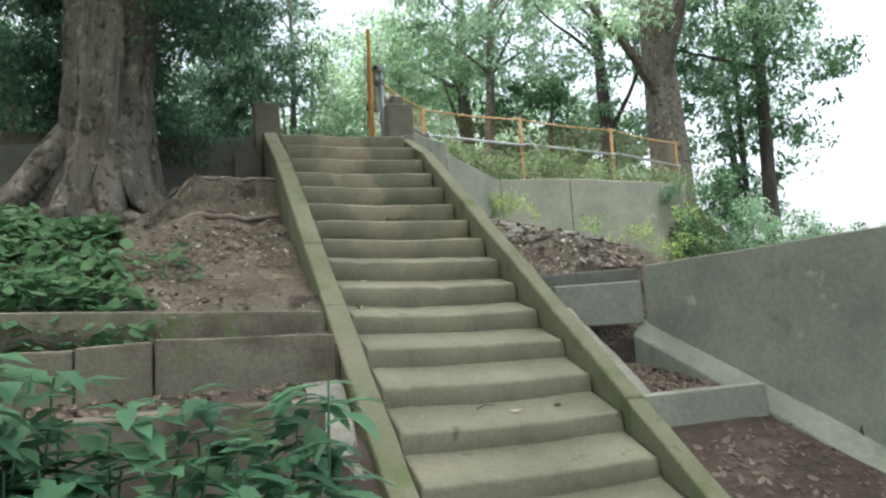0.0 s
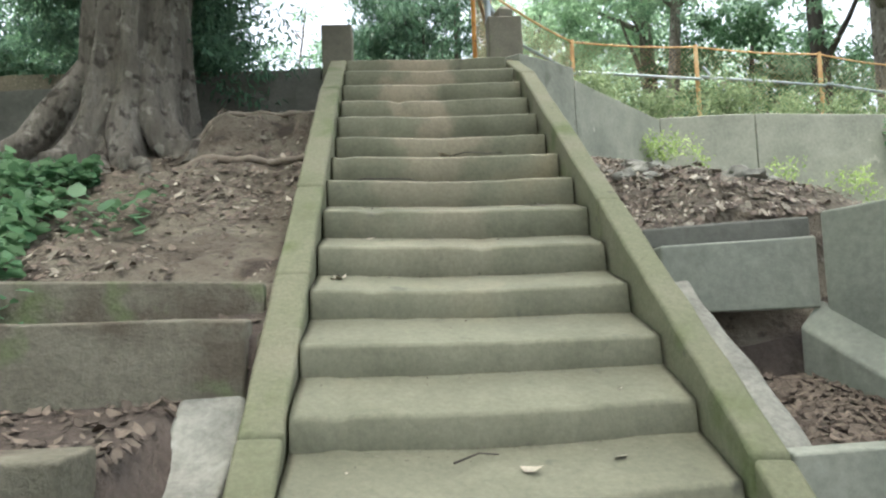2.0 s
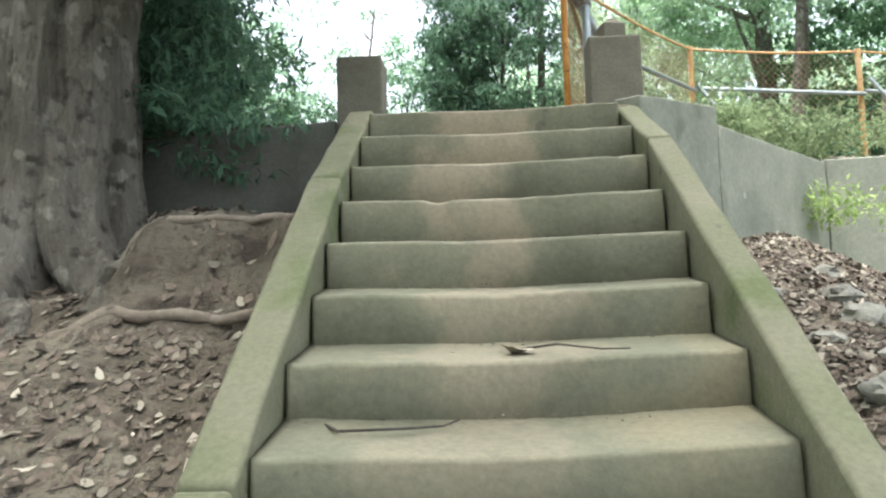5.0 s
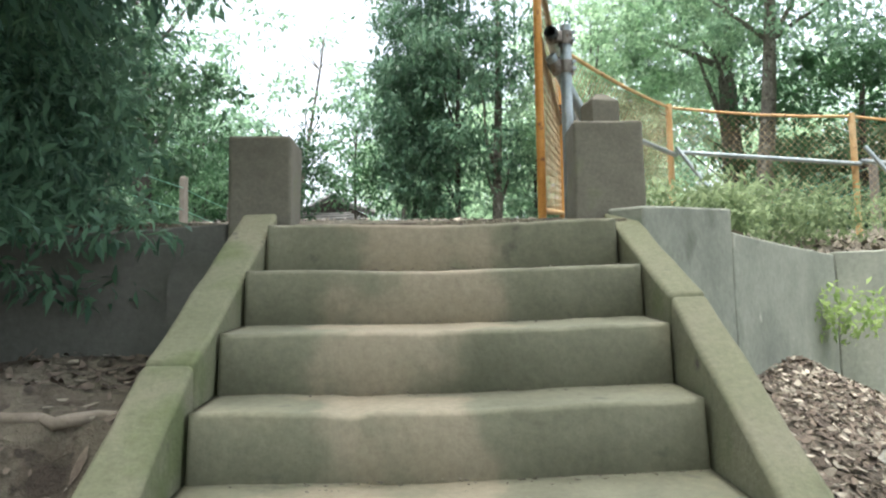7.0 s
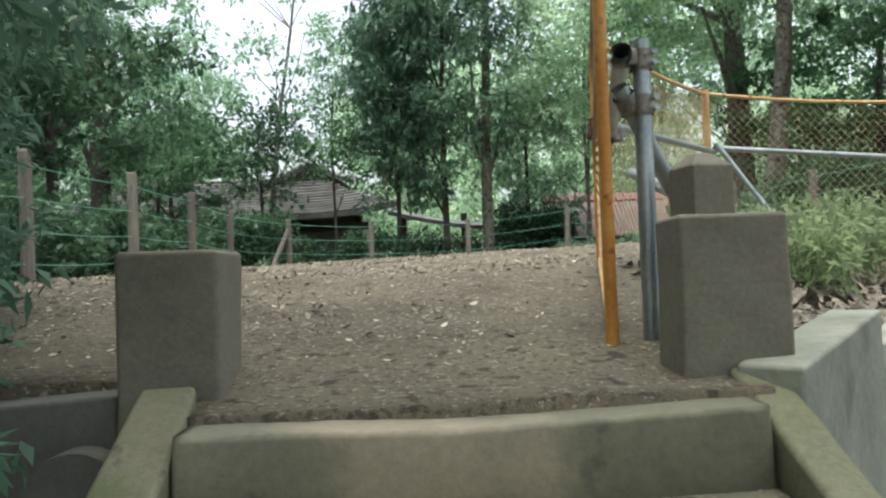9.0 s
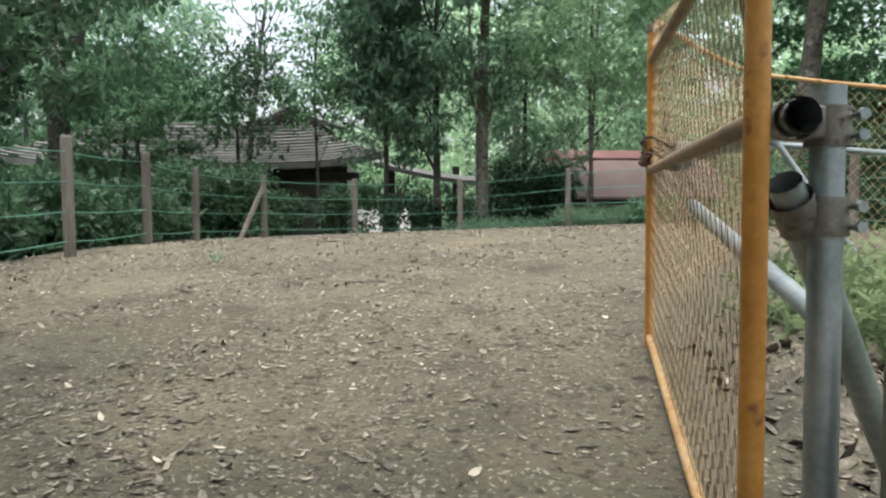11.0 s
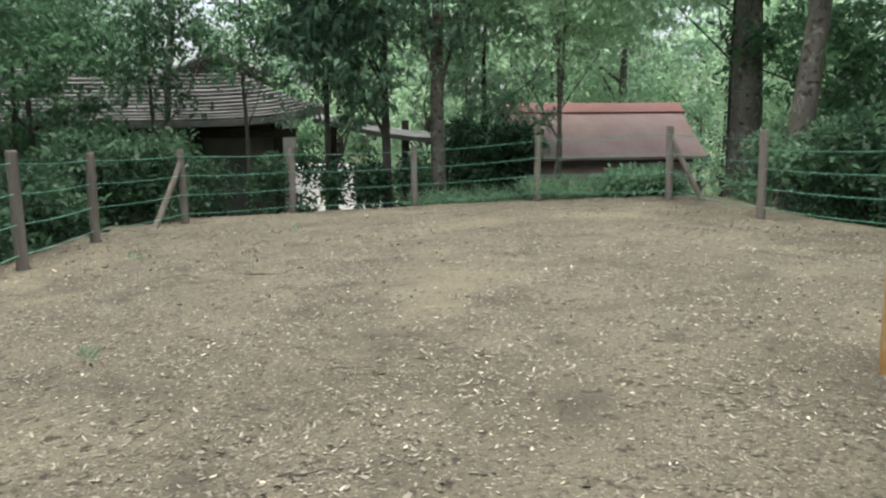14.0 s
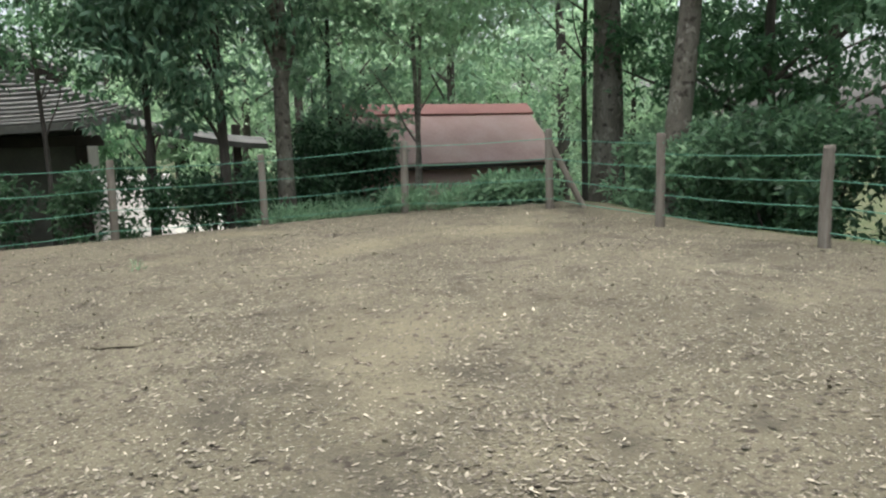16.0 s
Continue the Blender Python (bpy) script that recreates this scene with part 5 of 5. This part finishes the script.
litter("pale_litter", "pale dry leaves on the leaf heap", 4.46, 6.3, 4.45, 9.0, 800, 0.032, PALELEAF, 38, lambda x, y, r: (y < wing_line(x) - 0.1) & (x < 5.3 + 0.5 * (y - 4.0) - 0.8 * r.random(len(x)) ** 2), lift=0.016, tilt=0.35)
litter("leaf_litter", "tan leaves on the leaf heap", 4.46, 6.3, 4.45, 9.0, 4000, 0.034, TANLEAF, 48, lambda x, y, r: (y < wing_line(x) - 0.1) & (x < 5.3 + 0.5 * (y - 4.0) - 0.8 * r.random(len(x)) ** 2), lift=0.014, tilt=0.35)
litter("leaf_litter", "dead leaves drifted behind the gate", 4.6, 8.5, 7.8, 11.2, 5000, 0.055, DEADLEAF, 39, lambda x, y, r: (y > wing_line(x) + 0.12) & (x > np.where(y < 9.4, 4.24 + 0.236 * (y - 7.77), 4.68 + 0.68 * (y - 9.42))), tilt=0.5)


def step_leaf(x, i, dy, size, mat, seed):
    rng = np.random.default_rng(seed)
    y = NOSE[i] + dy
    v, f = flat_leaves(rng, np.array([x]), np.array([y]), np.array([tread_z(i, x, y) + 0.006]), size, 0.15)
    tagged(np_mesh("fallen_leaf", v, f, mat), "small pale fallen leaf lying on a stone step", "leaf", "fallen leaves on the steps")


def tread_crumbs():
    """Leaf crumbs and dirt gathered at the back of the treads."""
    rng = np.random.default_rng(61)
    n = 2600
    i = rng.integers(0, len(NOSE) - 1, n)
    x = STAIR_L + 0.03 + (STAIR_R - STAIR_L - 0.06) * np.where(rng.random(n) < 0.5, rng.beta(0.5, 0.5, n), rng.random(n))
    u = (x - STAIR_L) / (STAIR_R - STAIR_L) - 0.5
    y = np.array(NOSE)[i + 1] + np.array([skew(k + 1) for k in i]) * u - LEAN_BACK - 0.01 - 0.09 * rng.random(n) ** 3
    z = np.array([tread_z(k, a, b) for k, a, b in zip(i, x, y)])
    v, f = flat_leaves(rng, x, y, z + 0.008 * rng.random(n), 0.012, 0.12)
    tagged(np_mesh("leaf_crumbs", v, f, DEADLEAF), "brown leaf crumbs gathered at the back of the stone treads", "leaf litter", kind="stuff")


tread_crumbs()
def curled_leaf(x, y, z, size, seed):
    """A dry leaf folded along its rib and standing on edge."""
    rng = np.random.default_rng(seed)
    t = thing("dry_leaf", (x, y, z), "curled dry tan leaf resting on a stone step", "leaf", "fallen leaves on the steps")
    v, f = flat_leaves(rng, x + rng.uniform(-0.02, 0.02, 3), np.full(3, y), np.full(3, z + 0.006), size, 0.25, 0.6, 0.5)
    np_mesh("blade", v, f, PALELEAF, t)


curled_leaf(3.66, 5.50, tread_z(11, 3.66, 5.50), 0.075, 71)
curled_leaf(3.12, 4.36, tread_z(7, 3.12, 4.36), 0.05, 72)
rl = random.Random(5)
for x, i, dy, m in ((4.08, 5, 0.15, PALELEAF), (3.72, 4, 0.14, PALELEAF), (3.2, 4, 0.12, PALELEAF), (4.0, 4, 0.22, PALELEAF), (3.55, 6, 0.16, DEADLEAF), (3.3, 6, 0.2, DEADLEAF), (3.13, 7, 0.2, DEADLEAF), (3.14, 3, 0.2, PALELEAF), (3.9, 3, 0.15, PALELEAF), (4.2, 3, 0.2, DEADLEAF), (3.24, 8, 0.2, PALELEAF), (3.48, 11, 0.1, PALELEAF), (3.66, 11, 0.12, PALELEAF), (3.7, 11, 0.15, DEADLEAF), (3.62, 11, 0.16, DEADLEAF), (4.22, 6, 0.25, DEADLEAF), (4.1, 9, 0.2, DEADLEAF)):
    step_leaf(x, i, dy, rl.uniform(0.035, 0.055), m, rl.randrange(9999))


def rock(x, y, z, rx, ry, rz, seed, mat=None, label="rough grey stone lying among dead leaves"):
    bm = bmesh.new()
    bmesh.ops.create_icosphere(bm, subdivisions=3, radius=1)
    o = Vector((seed * 3.7, 0, 0))
    for v in bm.verts:
        v.co *= 1 + 0.45 * noise.noise(v.co * 1.6 + o) + 0.25 * noise.noise(v.co * 3.5 + o)
        v.co = Vector((x + v.co.x * rx, y + v.co.y * ry, z + v.co.z * rz))
    me_ob = part("stone", bm, mat or ROCK, smooth=True)
    return tagged(me_ob, label, "stone", "stones on the slope")


for i, (x, y, rx, ry, rz) in enumerate(((5.05, 5.5, 0.15, 0.12, 0.06), (5.25, 5.9, 0.13, 0.11, 0.06), (4.8, 6.1, 0.10, 0.09, 0.05), (5.45, 5.3, 0.16, 0.12, 0.06), (5.1, 6.6, 0.13, 0.12, 0.09), (4.75, 5.2, 0.1, 0.1, 0.06), (5.3, 7.2, 0.12, 0.12, 0.08), (4.95, 5.75, 0.17, 0.14, 0.11), (5.2, 5.1, 0.2, 0.15, 0.1), (4.72, 5.55, 0.11, 0.1, 0.09), (5.5, 5.7, 0.22, 0.16, 0.12), (5.05, 6.3, 0.14, 0.15, 0.12), (5.75, 6.4, 0.2, 0.17, 0.12), (4.85, 6.75, 0.12, 0.11, 0.1))):
    rock(x, y, float(surface(x, y)) + rz * 0.1, rx * 0.62, ry * 0.62, rz * 0.55, i)


def broken_slab(x0, x1, y0, y1, z_front, z_back, seed, label="broken slab of concrete wedged beside the stair kerb"):
    bm = bmesh.new()
    vs = add_box(bm, x0, x1, y0, y1, 0, 1)
    for v in vs:
        back = (v.co.y - y0) / (y1 - y0)
        v.co.z = (z_front + (z_back - z_front) * back) - (0.5 if v.co.z < 0.5 else 0)
    bmesh.ops.bevel(bm, geom=bm.edges[:], offset=0.02, segments=2, profile=0.5, affect="EDGES")
    rough_up(bm, 0.03, 3.0 + seed * 0.3, 0.08)
    tagged(part("broken_slab", bm, ROCK, smooth="stone"), label, "stone", "stones on the slope")


broken_slab(2.66, 2.86, 2.98, 3.72, 0.16, 0.62, 1)
broken_slab(2.68, 2.87, 2.3, 2.95, -0.35, 0.1, 2)
broken_slab(4.435, 4.56, 3.42, 4.3, 0.43, 0.98, 3, "rough concrete strip poured beside the stair kerb")

# ---- flat things on the field ----
def flat_stone(x, y, rx, ry, seed):
    rock(x, y, float(surface(x, y)) - 0.004, rx, ry, 0.010, seed, SOIL, "flat pale stone half sunk in the field")


flat_stone(2.9, 14.7, 0.22, 0.12, 40)
flat_stone(3.9, 10.4, 0.1, 0.06, 41)
for i, (x, y) in enumerate(((2.2, 12.6), (1.6, 15.8), (3.0, 17.5))):
    shrub(x, y, 0.04, 0.04, 0.05, LEAF_MID, 4, 12, 0.06, 90 + i, "small tuft of green grass in bare soil", "grass", 0.04, "grass_tuft", aspect=0.12, droop=-0.5)


def twig(pts, r=0.0035):
    bm = bmesh.new()
    add_tube(bm, pts, [r * (1 - 0.5 * i / (len(pts) - 1)) for i in range(len(pts))], 5)
    tagged(part("twig", bm, BARK_DARK), "thin dark dry twig lying on the ground", "twig", "fallen twigs")


def ground_twig(x, y, a, ln):
    pts = []
    for i in range(6):
        px, py = x + math.cos(a) * ln * (i / 5 - 0.5) + 0.01 * math.sin(i * 2.1), y + math.sin(a) * ln * (i / 5 - 0.5) + 0.012 * math.cos(i * 1.7)
        pts.append((px, py, float(surface(px, py)) + 0.008))
    twig(pts)


for x, y, a, ln in ((3.4, 11.05, 0.1, 0.24), (2.4, 10.9, 2.2, 0.2), (2.4, 5.2, 0.4, 0.3), (2.2, 4.7, 2.5, 0.25), (5.0, 5.1, 0.3, 0.35), (5.2, 2.6, 0.2, 0.4), (5.0, 3.8, 1.2, 0.25)):
    ground_twig(x, y, a, ln)
zt = tread_z(11, 3.8, 5.5) + 0.012
twig([(3.68, 5.52, zt), (3.78, 5.48, zt + 0.015), (3.9, 5.45, zt), (3.98, 5.44, zt)], 0.004)
zt = tread_z(10, 3.3, 5.25) + 0.012
twig([(3.12, 5.36, zt), (3.2, 5.2, zt), (3.36, 5.22, zt), (3.46, 5.25, zt), (3.5, 5.36, zt)], 0.005)
zt = tread_z(4, 3.58, 3.46) + 0.01
twig([(3.5, 3.4, zt), (3.58, 3.48, zt + 0.01), (3.64, 3.5, zt)], 0.004)


def surface_root(pts, r, label="pale bare root running across the dirt slope"):
    bm = bmesh.new()
    n = len(pts)
    add_tube(bm, pts, [r * (1 - 0.4 * i / (n - 1)) for i in range(n)], 9)
    bmesh.ops.subdivide_edges(bm, edges=[e for e in bm.edges if e.calc_length() > 0.08], cuts=1)
    for v in bm.verts:
        v.co += noise.noise_vector(v.co * 9) * 0.012
    tagged(part("tree_root", bm, ROOTBARK, smooth=True), label, "root", "bare roots on the slope")


def draped(x0, y0, x1, y1, n, up):
    return [(x0 + (x1 - x0) * i / n, y0 + (y1 - y0) * i / n + 0.025 * math.sin(i * 1.7), float(ground_height(x0 + (x1 - x0) * i / n, y0 + (y1 - y0) * i / n)) + up) for i in range(n + 1)]


surface_root(draped(1.95, 6.47, 2.88, 6.44, 18, 0.004), 0.023)
surface_root(draped(1.98, 6.04, 2.86, 6.06, 18, 0.0), 0.029)


def arched_stone():
    bm = bmesh.new()
    pts = [(math.cos(radians(a)) * 0.13, 0.12 + math.sin(radians(a)) * 0.13) for a in range(0, 181, 15)] + [(-0.13, -0.25), (0.13, -0.25)]
    vs = [bm.verts.new((2.735 + p, 7.33, 2.58 + q)) for p, q in pts]
    bm.faces.new(vs)
    ex = bmesh.ops.extrude_face_region(bm, geom=bm.faces[:])
    bmesh.ops.translate(bm, verts=[v for v in ex["geom"] if isinstance(v, bmesh.types.BMVert)], vec=(0, 0.09, 0))
    bmesh.ops.recalc_face_normals(bm, faces=bm.faces)
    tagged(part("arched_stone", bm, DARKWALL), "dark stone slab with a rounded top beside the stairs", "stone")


arched_stone()
